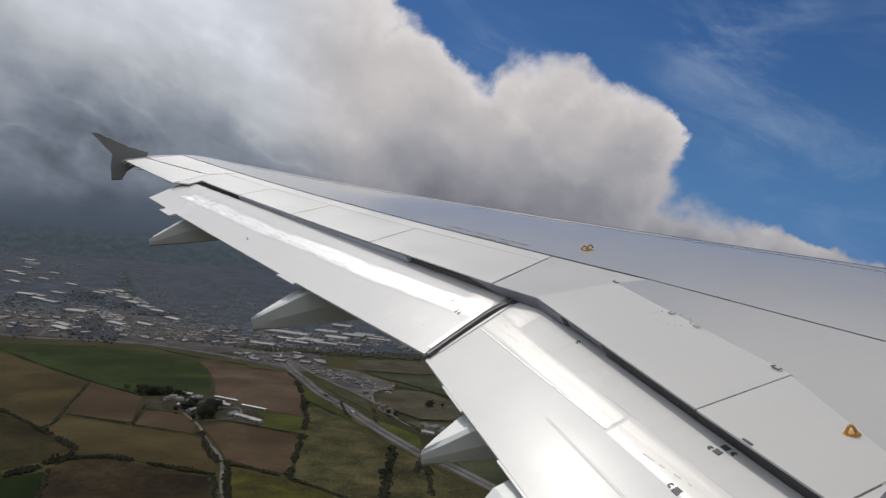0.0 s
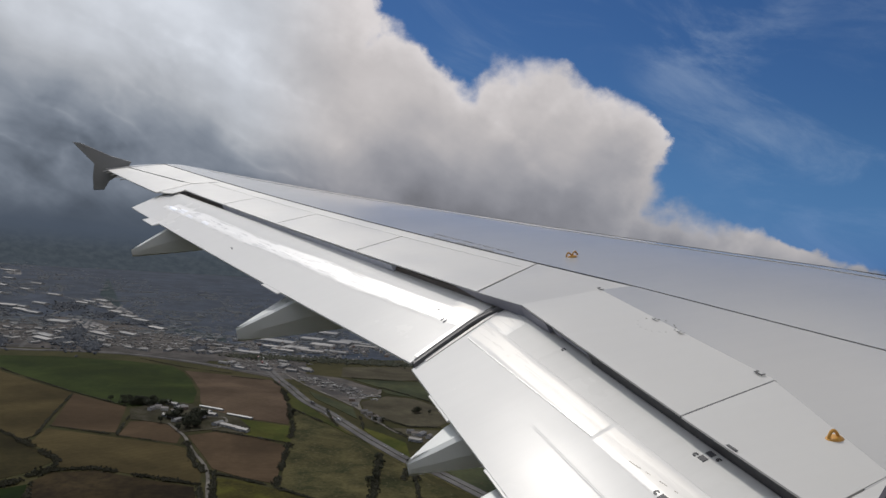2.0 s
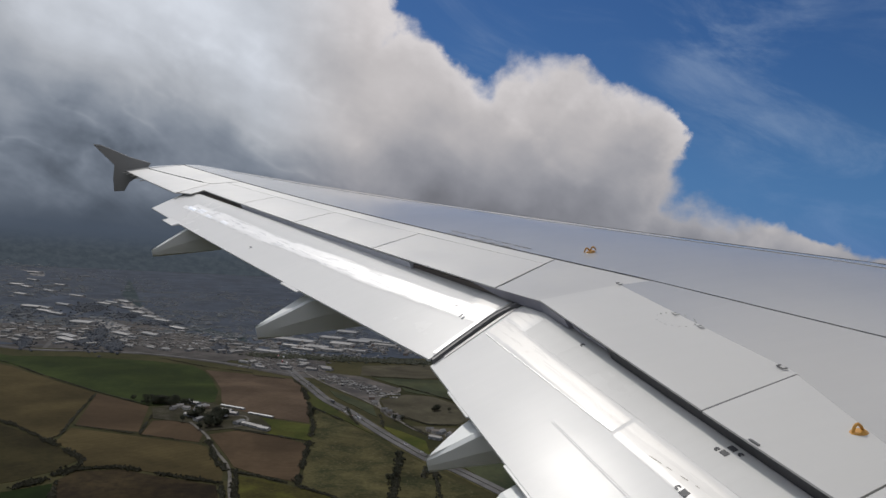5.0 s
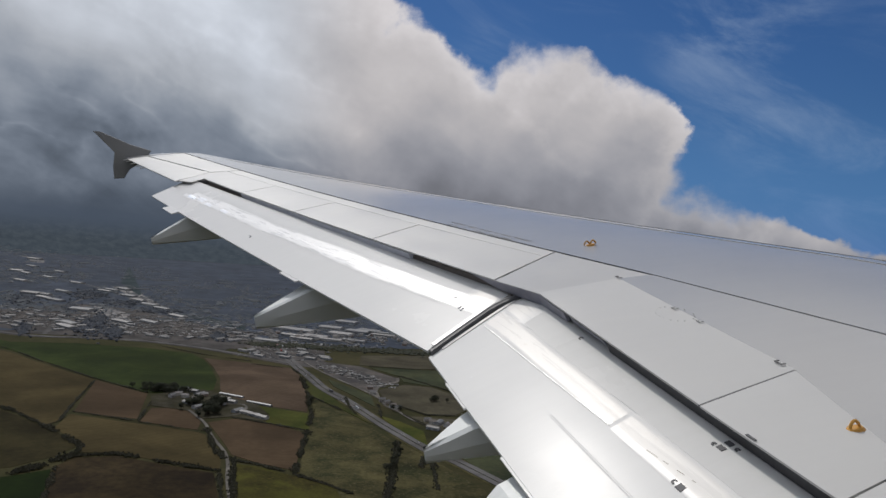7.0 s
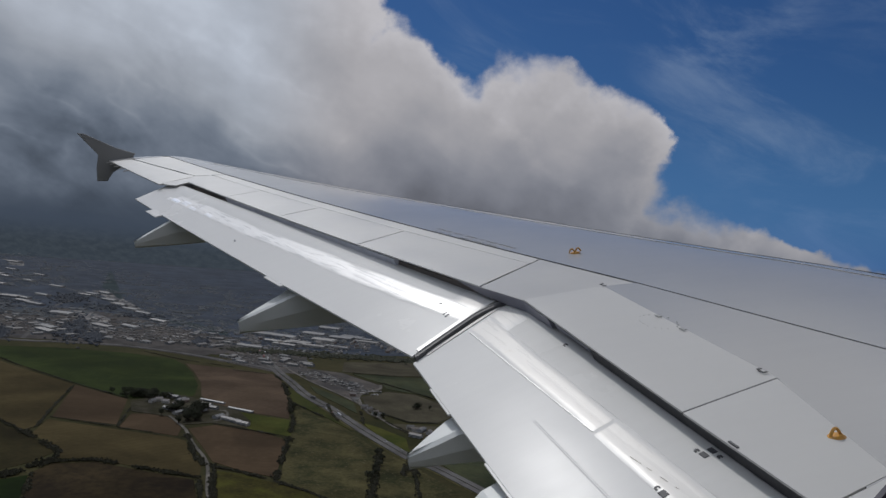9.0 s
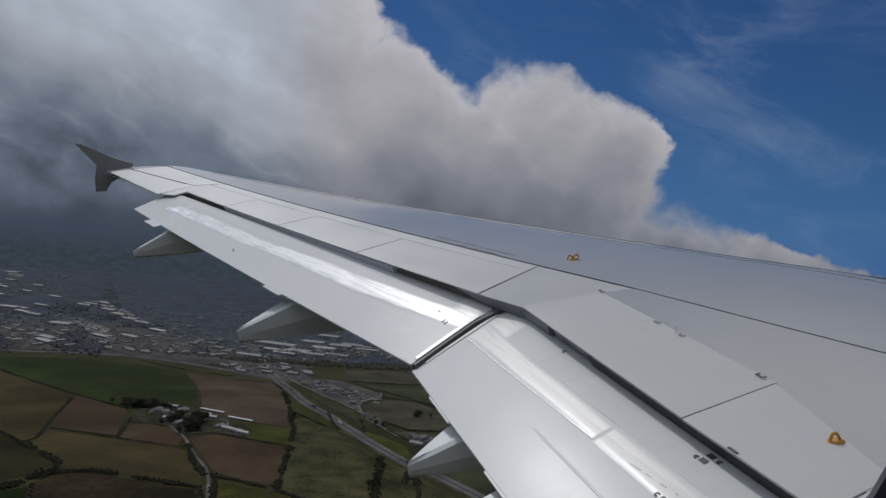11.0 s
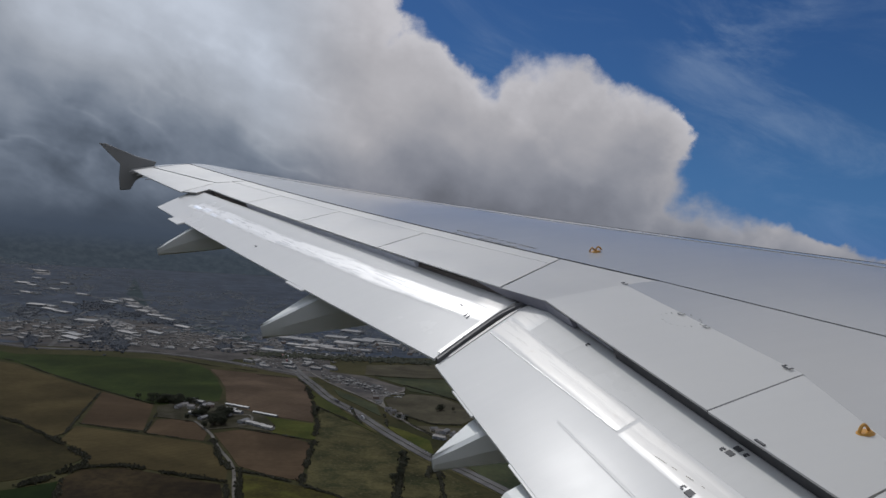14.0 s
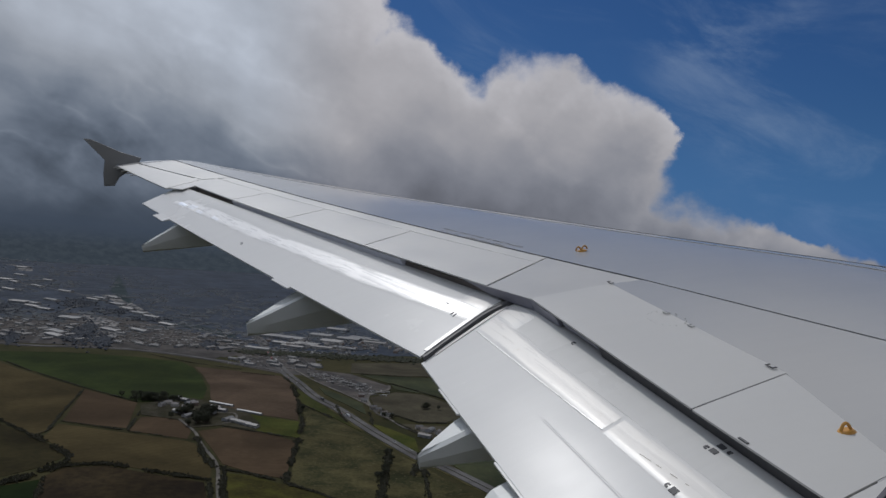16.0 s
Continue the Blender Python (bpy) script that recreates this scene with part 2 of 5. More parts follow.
def per_object(name, colours, rough=0.7):
    """One material whose tone differs from object to object."""
    m = bpy.data.materials.new(name)
    m.use_nodes = True
    k = Net(m.node_tree)
    bsdf = m.node_tree.nodes["Principled BSDF"]
    r = k.node("ShaderNodeObjectInfo").outputs["Random"]
    ramp = k.node("ShaderNodeValToRGB")
    ramp.color_ramp.interpolation = "CONSTANT"
    while len(ramp.color_ramp.elements) < len(colours):
        ramp.color_ramp.elements.new(0.5)
    for i, c in enumerate(colours):
        ramp.color_ramp.elements[i].position = i / len(colours)
        ramp.color_ramp.elements[i].color = (*c, 1)
    k.put(ramp.inputs[0], r)
    pos = k.node("ShaderNodeTexCoord").outputs["Object"]
    k.put(bsdf.inputs["Base Color"], k.mix(k.ramp(k.noise(pos, 0.4, 5.0), 0.3, 0.8, 0.0, 0.35), ramp.outputs[0], (0.10, 0.10, 0.10)))
    bsdf.inputs["Roughness"].default_value = rough
    return m


def per_island(name, colours, rough=0.85):
    m = bpy.data.materials.new(name)
    m.use_nodes = True
    k = Net(m.node_tree)
    bsdf = m.node_tree.nodes["Principled BSDF"]
    r = k.node("ShaderNodeNewGeometry").outputs["Random Per Island"]
    ramp = k.node("ShaderNodeValToRGB")
    while len(ramp.color_ramp.elements) < len(colours):
        ramp.color_ramp.elements.new(0.5)
    for i, c in enumerate(colours):
        ramp.color_ramp.elements[i].position = i / max(1, len(colours) - 1)
        ramp.color_ramp.elements[i].color = (*c, 1)
    k.put(ramp.inputs[0], r)
    k.put(bsdf.inputs["Base Color"], ramp.outputs[0])
    bsdf.inputs["Roughness"].default_value = rough
    bsdf.inputs["Specular IOR Level"].default_value = 0.2
    return m


BOX_PAINT = airframe("wing_grey_paint", (0.372, 0.374, 0.372), 0.17, 0.010, spec=0.75, dirt_amount=0.1)
PANEL_PAINT = airframe("panel_grey_paint", (0.472, 0.470, 0.458), 0.42, 0.010, spec=0.35, dirt_amount=0.12)
KINK_PAINT = airframe("kink_grey_paint", (0.425, 0.423, 0.413), 0.36, 0.010, spec=0.4, dirt_amount=0.12)
FLAP_PAINT = airframe("flap_white_paint", (0.668, 0.663, 0.648), 0.24, 0.012, spec=0.045, dirt_amount=0.08)
# METAL and STRIP: pale, mostly matte colours stand in for metal sheen
METAL = airframe("bare_aluminium", (0.74, 0.725, 0.70), 0.25, 0.05, metal=0.06, spec=0.10, dirt=(0.5, 0.46, 0.40), dirt_amount=0.5)
FORWARD_GREY = airframe("flap_forward_grey", (0.580, 0.575, 0.560), 0.3, 0.02, spec=0.05, dirt_amount=0.16)
FAIRING_PAINT = airframe("fairing_grey_paint", (0.66, 0.675, 0.66), 0.45, 0.04)
FENCE_PAINT = airframe("fence_grey_paint", (0.225, 0.23, 0.232), 0.45, 0.04)
STRIP = airframe("burnished_aluminium", (0.78, 0.77, 0.755), 0.44, 0.12, metal=0.18, spec=0.2, dirt=(0.42, 0.41, 0.40), dirt_amount=0.8)
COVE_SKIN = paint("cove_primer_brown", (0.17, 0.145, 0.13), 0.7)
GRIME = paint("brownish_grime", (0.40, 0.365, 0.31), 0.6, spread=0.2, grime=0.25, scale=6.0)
GAP_SHADE = paint("gap_shade_black", (0.045, 0.045, 0.05), 0.6)
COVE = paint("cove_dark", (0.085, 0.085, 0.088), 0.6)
SHROUD = airframe("shroud_blue_grey_paint", (0.52, 0.53, 0.59), 0.45, 0.06)
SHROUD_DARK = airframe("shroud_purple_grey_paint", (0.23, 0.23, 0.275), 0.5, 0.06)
RUBBER = paint("seal_rubber", (0.07, 0.07, 0.074), 0.45)
BEAD = paint("seal_bead_grey", (0.17, 0.17, 0.175), 0.5)
STENCIL = paint("stencil_black", (0.06, 0.06, 0.065), 0.6)
FAINT = paint("stencil_faded", (0.17, 0.175, 0.19), 0.6)
RIVET = paint("rivet_grey", (0.37, 0.37, 0.37), 0.5)
FAINT_RIVET = paint("painted_rivet_grey", (0.44, 0.44, 0.43), 0.45)
GOLD = paint("hook_gold_paint", (0.52, 0.27, 0.05), 0.4, spread=0.15, scale=4)


def worn(name, base, bare, gloss, metal=0.0):
    """Flap paint rubbed down to metal, its shine partly a pale base colour: full in the middle of a strip, ragged
    towards its edges.
    """
    m = bpy.data.materials.new(name)
    m.use_nodes = True
    k = Net(m.node_tree)
    bsdf = m.node_tree.nodes["Principled BSDF"]
    split = k.node("ShaderNodeSeparateXYZ")
    k.put(split.inputs[0], k.node("ShaderNodeTexCoord").outputs["UV"])
    span, across = split.outputs[0], split.outputs[1]
    inside = k.math("MULTIPLY", k.math("MINIMUM", across, k.math("SUBTRACT", 1.0, across)), 2.0)
    ends = k.node("ShaderNodeSeparateXYZ")
    k.put(ends.inputs[0], k.node("ShaderNodeUVMap", uv_map="Ends").outputs[0])
    inside = k.math("MINIMUM", inside, ends.outputs[0])
    drawn = k.noise(k.vec(k.math("MULTIPLY", span, 1.6), k.math("MULTIPLY", across, 3.5)), 1.4, 6.0, 0.6)
    spots = k.noise(k.vec(k.math("MULTIPLY", span, 5.0), k.math("MULTIPLY", across, 1.6)), 2.2, 7.0, 0.65)
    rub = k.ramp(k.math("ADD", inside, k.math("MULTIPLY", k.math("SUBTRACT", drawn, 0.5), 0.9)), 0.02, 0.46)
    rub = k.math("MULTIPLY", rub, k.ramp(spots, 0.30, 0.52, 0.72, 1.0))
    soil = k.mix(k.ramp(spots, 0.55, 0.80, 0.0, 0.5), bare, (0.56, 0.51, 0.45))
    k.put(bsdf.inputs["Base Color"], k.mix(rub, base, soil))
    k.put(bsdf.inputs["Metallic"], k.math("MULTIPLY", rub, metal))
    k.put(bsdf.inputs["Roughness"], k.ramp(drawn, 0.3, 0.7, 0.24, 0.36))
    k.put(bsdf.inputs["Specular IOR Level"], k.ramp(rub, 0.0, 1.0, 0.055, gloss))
    n = k.node("ShaderNodeBump")
    n.inputs["Strength"].default_value = 0.2
    n.inputs["Distance"].default_value = 0.003
    k.put(n.inputs["Height"], drawn)
    k.put(bsdf.inputs["Normal"], n.outputs[0])
    return m


WORN = worn("rubbed_flap_paint", (0.668, 0.663, 0.648), (0.695, 0.678, 0.65), 0.05, 0.04)
# matte bluish white paints in the reflected sky
SKY_GLINT = worn("painted_sky_glint", (0.668, 0.663, 0.648), (0.93, 0.94, 0.97), 0.2, 0.0)
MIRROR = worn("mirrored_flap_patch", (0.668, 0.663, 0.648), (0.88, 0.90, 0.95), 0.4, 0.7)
RUBBED_GLINT = worn("rubbed_metal_glint", (0.668, 0.663, 0.648), (0.82, 0.81, 0.795), 0.15, 0.08)
SEAL_DARK = paint("window_seal_rubber", (0.055, 0.05, 0.075), 0.6)
LINING = paint("cabin_lining", (0.30, 0.30, 0.30), 0.7)

# ---------------------------------------------------------------- helpers for meshes


def part(name, bm, material, parent=None, label="", smooth=False, sharp=None):
    mesh = bpy.data.meshes.new(name)
    bmesh.ops.recalc_face_normals(bm, faces=bm.faces[:])
    if smooth:
        for f in bm.faces:
            f.smooth = True
    bm.to_mesh(mesh)
    bm.free()
    if smooth:
        mesh.set_sharp_from_angle(angle=radians(sharp or 35))
    mesh.materials.append(material)
    ob = new(name, mesh)
    if parent:
        ob.parent = parent
    return tagged(ob, label)


def loft(rings, closed=True, caps=True):
    """A skin over rings of points; each ring is a closed outline when closed."""
    bm = bmesh.new()
    vs = [[bm.verts.new(p) for p in ring] for ring in rings]
    n = len(rings[0])
    for r0, r1 in zip(vs, vs[1:]):
        for i in range(n if closed else n - 1):
            j = (i + 1) % n
            bm.faces.new((r0[i], r0[j], r1[j], r1[i]))
    if caps and closed:
        bm.faces.new(vs[0])
        bm.faces.new(vs[-1])
    return bm


def block(bm, cx, cy, z0, sx, sy, sz, turn=0.0):
    c, s = math.cos(turn), math.sin(turn)
    ring = [(-sx / 2, -sy / 2), (sx / 2, -sy / 2), (sx / 2, sy / 2), (-sx / 2, sy / 2)]
    pts = [(cx + c * u - s * v, cy + s * u + c * v) for u, v in ring]
    lo = [bm.verts.new((*p, z0)) for p in pts]
    hi = [bm.verts.new((*p, z0 + sz)) for p in pts]
    bm.faces.new(lo[::-1])
    bm.faces.new(hi)
    for i in range(4):
        bm.faces.new((lo[i], lo[(i + 1) % 4], hi[(i + 1) % 4], hi[i]))
    return bm


# ---------------------------------------------------------------- the wing
# In the wing's own frame: x ahead, y outboard, z up.
SWEEP = 0.299            # trailing edge, outboard of the kink
KINK, TIP = 6.4, 16.75


def x_te(y):
    return -6.07 - SWEEP * max(0.0, y - KINK)


def x_le(y):
    return -0.522 * (y - 1.98) - 0.7 * (max(0.0, y - 16.2) / 0.55) ** 2.5


def z_top(x, y):
    """Height of the upper skin."""
    te, le = x_te(y), -0.522 * (y - 1.98)
    c = le - te
    s = (y - 2) / 14.7
    u = min(1.0, max(-0.3, (x - te) / c))
    m = 0.1255 - 0.0258 * min(1, max(0, s)) + 0.045 * max(0, s) ** 4
    inc = -0.1902 + (-0.1696 + 0.1902) * s
    return 0.0888 * (y - 2) + 0.4157 * s * s + inc * (x - te) + c * m * u * math.sqrt(max(0.0, 1 - max(0.0, u) ** 3))


def depth(u):
    s = min(1, max(0, 1 - u))
    return 10 * (0.2969 * math.sqrt(s) - 0.126 * s - 0.3516 * s * s + 0.2843 * s ** 3 - 0.1015 * s ** 4)


def z_low(x, y):
    te = x_te(y)
    c = -0.522 * (y - 1.98) - te
    u = min(1.0, max(0.0, (x - te) / c))
    return z_top(x, y) - c * 0.135 * depth(u) - 0.006


def x_seam(y):
    return -4.798 - 0.328 * (y - KINK)


def x_hinge(y):
    return -4.964 - 0.332 * (y - KINK)


def x_spoiler(y):
    return -5.692 - SWEEP * (y - KINK)


wing = tagged(new("airliner_wing"), "light grey airliner wing in flight with flaps partly extended", "aircraft wing")
wing.matrix_world = pose(7.759, 0.4674, 300.1907, 4.597, -14.426, 15.457)


def stations(y0, y1, step=0.45):
    n = max(1, math.ceil((y1 - y0) / step))
    return [y0 + (y1 - y0) * i / n for i in range(n + 1)]


def wing_box():
    rings = []
    for y in stations(2.03, 15.9) + stations(15.9, 16.72, 0.08)[1:]:
        a, le = x_seam(y) + 0.014, x_le(y)
        a = min(a, le - 0.02)
        us = [0, .15, .3, .45, .6, .72, .82, .89, .94, .97, .99, 1.0]
        top = [(a + (le - a) * u, y, z_top(a + (le - a) * u, y)) for u in us]
        low = [(x, y, min(z_low(x, y), z - 0.01)) for x, y, z in top[-2::-1]]
        nose = top[-1]
        top[-1] = (nose[0], y, (top[-2][2] + low[0][2]) / 2)
        rings.append(top + low)
    return part("wing_box", loft(rings), BOX_PAINT, wing, smooth=True, sharp=18)


def sheet(name, corners, material, label="", lift=0.0, thick=0.03, nx=6, ny=8, parent=None, height=None, edge=0.004):
    """A curved panel over the skin. corners: inboard aft, inboard fore, outboard fore, outboard aft, as (x, y)."""
    height = height or z_top
    (ax, ay), (bx, by), (cx, cy), (dx, dy) = corners
    bm = bmesh.new()
    top, low = [], []
    for j in range(ny + 1):
        v = j / ny
        ta, tb = [], []
        for i in range(nx + 1):
            u = i / nx
            x = (ax + (bx - ax) * u) * (1 - v) + (dx + (cx - dx) * u) * v
            y = (ay + (by - ay) * u) * (1 - v) + (dy + (cy - dy) * u) * v
            z = height(x, y) + lift
            rim = i in (0, nx) or j in (0, ny)
            ta.append(bm.verts.new((x, y, z - (edge if rim else 0))))
            tb.append(bm.verts.new((x, y, z - thick)))
        top.append(ta)
        low.append(tb)
    for j in range(ny):
        for i in range(nx):
            bm.faces.new((top[j][i], top[j][i + 1], top[j + 1][i + 1], top[j + 1][i]))
            bm.faces.new((low[j][i], low[j + 1][i], low[j + 1][i + 1], low[j][i + 1]))
    for i in range(nx):
        bm.faces.new((top[0][i], low[0][i], low[0][i + 1], top[0][i + 1]))
        bm.faces.new((top[ny][i], top[ny][i + 1], low[ny][i + 1], low[ny][i]))
    for j in range(ny):
        bm.faces.new((top[j][0], top[j + 1][0], low[j + 1][0], low[j][0]))
        bm.faces.new((top[j][nx], low[j][nx], low[j + 1][nx], top[j + 1][nx]))
    return part(name, bm, material, parent or wing, label, smooth=True, sharp=30)


wing_box()
# the dark cove under the panels, behind the rear spar; inboard, its colour deepens the shade
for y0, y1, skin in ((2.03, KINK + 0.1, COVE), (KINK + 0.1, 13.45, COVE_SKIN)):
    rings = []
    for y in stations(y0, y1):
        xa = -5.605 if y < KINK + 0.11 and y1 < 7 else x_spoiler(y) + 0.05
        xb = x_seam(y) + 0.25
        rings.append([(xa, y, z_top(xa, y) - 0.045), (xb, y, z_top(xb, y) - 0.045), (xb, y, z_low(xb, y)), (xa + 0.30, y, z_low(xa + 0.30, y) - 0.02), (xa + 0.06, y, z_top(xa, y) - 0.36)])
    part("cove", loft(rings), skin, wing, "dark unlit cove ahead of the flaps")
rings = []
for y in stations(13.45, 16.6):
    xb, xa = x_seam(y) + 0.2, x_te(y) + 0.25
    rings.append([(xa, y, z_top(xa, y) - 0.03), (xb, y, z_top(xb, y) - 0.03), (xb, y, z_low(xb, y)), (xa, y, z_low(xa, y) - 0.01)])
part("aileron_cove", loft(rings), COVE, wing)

G = 0.0085               # half of a panel gap
# strip between the rear spar joint and the spoiler hinges
sheet("spar_panel", [(x_hinge(7.22) + G, 7.22), (x_seam(7.312) - 0.008, 7.312), (x_seam(13.9) - 0.008, 13.9), (x_hinge(13.9) + G, 13.9)], PANEL_PAINT, nx=2, ny=14)
def skew(y):
    """How far the hinge end of a spoiler's edge lies outboard of its aft end."""
    return 0.50 if y > 13 else 0.44 - 0.036 * (y - 6.75)


edges = [6.754, 8.495, 10.231, 11.881, 13.46]
for y0, y1 in zip(edges, edges[1:]):
    f0, f1 = y0 + skew(y0), y1 + skew(y1)
    sp = sheet("spoiler", [(x_spoiler(y0 + G) , y0 + G), (x_hinge(f0) - G, f0 + G), (x_hinge(f1) - G, f1 - G), (x_spoiler(y1 - G), y1 - G)], PANEL_PAINT, lift=0.004, thick=0.014)
# fixed panel at the kink
sheet("kink_panel", [(-5.655, 6.34), (x_seam(6.40) - 0.008, 6.40), (x_seam(7.30) - 0.008, 7.30), (x_spoiler(6.754 - G), 6.754 - G)], KINK_PAINT, nx=6, ny=4, thick=0.009)
sheet("kink_panel", [(-5.045, 4.70), (x_seam(4.70) - 0.008, 4.70), (x_seam(6.39) - 0.008, 6.39), (-5.045, 6.40)], BOX_PAINT, nx=3, ny=8, edge=0.0)
sheet("inboard_spoiler", [(-5.66, 4.566), (-5.040, 4.72), (-5.040, 6.40), (-5.652, 6.332)], PANEL_PAINT, "light grey inboard spoiler panel", lift=0.006, thick=0.014, ny=10)
sheet("joint_seal", [(-5.664, 4.550), (-5.045, 4.703), (-5.045, 4.725), (-5.66, 4.572)], COVE, lift=0.001, thick=0.008, edge=0.0)
sheet("root_panel", [(-5.66, 3.765), (-5.26, 3.862), (-5.05, 4.708), (-5.664, 4.554)], PANEL_PAINT, lift=0.006, thick=0.014)
sheet("root_panel", [(-5.66, 2.03), (-5.26, 2.03), (-5.26, 3.853), (-5.66, 3.756)], PANEL_PAINT, lift=0.004, thick=0.03)
sheet("root_skin", [(-5.42, 2.03), (x_seam(2.03) - 0.008, 2.03), (x_seam(4.70) - 0.008, 4.70), (-5.42, 4.70)], BOX_PAINT, nx=6, ny=10, edge=0.0)
# outboard of the flaps
sheet("end_rib", [(x_te(13.30) + 0.16, 13.30), (-7.60, 13.70), (-7.62, 14.10), (x_te(13.62) + 0.02, 13.62)], PANEL_PAINT, lift=-0.008, thick=0.02)
sheet("aileron", [(x_te(13.50), 13.50), (-7.722, 13.98), (-8.782, 16.62), (x_te(16.60), 16.60)], PANEL_PAINT, thick=0.018, ny=10)
sheet("tip_joint", [(-7.86, 13.52), (-7.42, 13.62), (-7.50, 14.25), (-7.92, 14.25)], PANEL_PAINT, lift=-0.009, thick=0.012, edge=0.0)
sheet("tip_panel", [(-7.69, 14.0), (x_seam(13.93) - 0.008, 13.93), (x_seam(16.6) - 0.008, 16.6), (-8.75, 16.62)], PANEL_PAINT, thick=0.02, nx=4, ny=10)
sheet("tip_cap", [(x_te(16.61), 16.61), (x_seam(16.61), 16.61), (-8.60, 16.80), (x_te(16.8), 16.80)], BOX_PAINT, thick=0.05, lift=0.004, nx=4, ny=3)

# dark lip hanging under the spoilers' trailing edge: shroud outboard, added shade strip inboard
def lip(y0, y1, drop, material, back=0.0, name="shroud_or_shade_lip"):
    rings = []
    for y in stations(y0, y1, 0.3):
        x = (x_spoiler(y) if y > 6.7 else -5.655) + 0.012 + back
        z = z_top(x, y) - 0.024
        rings.append([(x, y, z), (x + 0.015, y, z - drop), (x + 0.03, y, z - drop), (x + 0.06, y, z)])
    return part(name, loft(rings), material, wing)


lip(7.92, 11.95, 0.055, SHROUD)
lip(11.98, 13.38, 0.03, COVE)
# added near-black strip stands in for the shade above the inboard flap
lip(2.1, 5.44, 0.058, GAP_SHADE)
# the shroud at the kink: a wedge that starts thin under the outer spoiler, then two short blocks
def edge_x(y):
    return x_spoiler(y) if y > 6.754 else -5.655 - 0.345 * max(0.0, y - 6.34)


rings = []
for y, drop in ((7.06, 0.004), (6.95, 0.034), (6.76, 0.064), (6.55, 0.074), (6.34, 0.082), (6.15, 0.074), (5.96, 0.062)):
    x = edge_x(y) + 0.002
    z = z_top(x, y) - (0.010 if y > 6.3 else 0.014)
    rings.append([(x, y, z), (x + 0.022, y, z - drop), (x + 0.036, y, z - drop), (x + 0.07, y, z)])
part("shroud_or_shade_lip", loft(rings), SHROUD_DARK, wing)
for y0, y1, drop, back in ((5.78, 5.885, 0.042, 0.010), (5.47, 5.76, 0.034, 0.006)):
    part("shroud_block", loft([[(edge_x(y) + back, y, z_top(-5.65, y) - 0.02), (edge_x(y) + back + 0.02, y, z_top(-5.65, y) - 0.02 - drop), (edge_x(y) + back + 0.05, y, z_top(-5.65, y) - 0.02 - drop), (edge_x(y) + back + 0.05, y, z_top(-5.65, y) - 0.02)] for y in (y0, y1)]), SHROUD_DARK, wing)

# flaps: chord from the trailing edge forward, height above it
TOP = [(0, 0), (0.25, 0.045), (0.5, 0.088), (0.65, 0.112), (0.75, 0.125), (0.84, 0.128), (0.90, 0.112), (0.94, 0.074), (0.965, 0.02), (0.97, -0.03)]
LOW = [(0.955, -0.07), (0.89, -0.095), (0.75, -0.09), (0.5, -0.05), (0.2, -0.01), (0, -0.014)]


def flap_line(y, outer):
    """Trailing edge of the flap and the size of its section."""
    if not outer:
        return -6.441, z_top(-6.441, y) - 0.30, 1.0
    x = -6.441 - SWEEP * (y - KINK)
    s = (y - KINK) / 7.0
    return x, z_top(x, y) - 0.279 + 0.11 * s, 1.0 - 0.25 * s


def flap_point(y, outer, d, h):
    """The end ribs lie askew, so a point slides outboard as it goes forward."""
    x, z, k = flap_line(y, outer)
    slide = 0.40 if outer else 0.40 * min(1, max(0, (y - 4.2) / 2.0))
    yy = y + slide * d * k
    x2, z2, k2 = flap_line(yy, outer)
    return (x2 + d * k, yy, z2 + (h + (0.0 if outer else 0.038 * d)) * k)


def flap(y0, y1, outer, label):
    body = part("flap", loft([[flap_point(y, outer, d, h) for d, h in TOP + LOW] for y in stations(y0, y1)]), FLAP_PAINT, wing, label, smooth=True, sharp=40)
    return body


def on_flap(d):
    for (d0, h0), (d1, h1) in zip(TOP, TOP[1:]):
        if d0 <= d <= d1:
            return h0 + (h1 - h0) * (d - d0) / (d1 - d0)
    return TOP[-1][1]


def flap_sheet(name, y0, y1, outer, d0, d1, material, parent, label="", lift=0.003, n=6):
    rings = []
    for y in stations(y0, y1, 0.4):
        ds = [d0(y) + (d1(y) - d0(y)) * i / n for i in range(n + 1)]
        up = [flap_point(y, outer, d, on_flap(d) + lift) for d in ds]
        dn = [flap_point(y, outer, d, on_flap(d) - 0.004) for d in ds[::-1]]
        rings.append(up + dn)
    return part(name, loft(rings), material, parent, label, smooth=True, sharp=30)


outer_flap = flap(6.36, 13.42, True, "white outboard flap with a bare metal band")


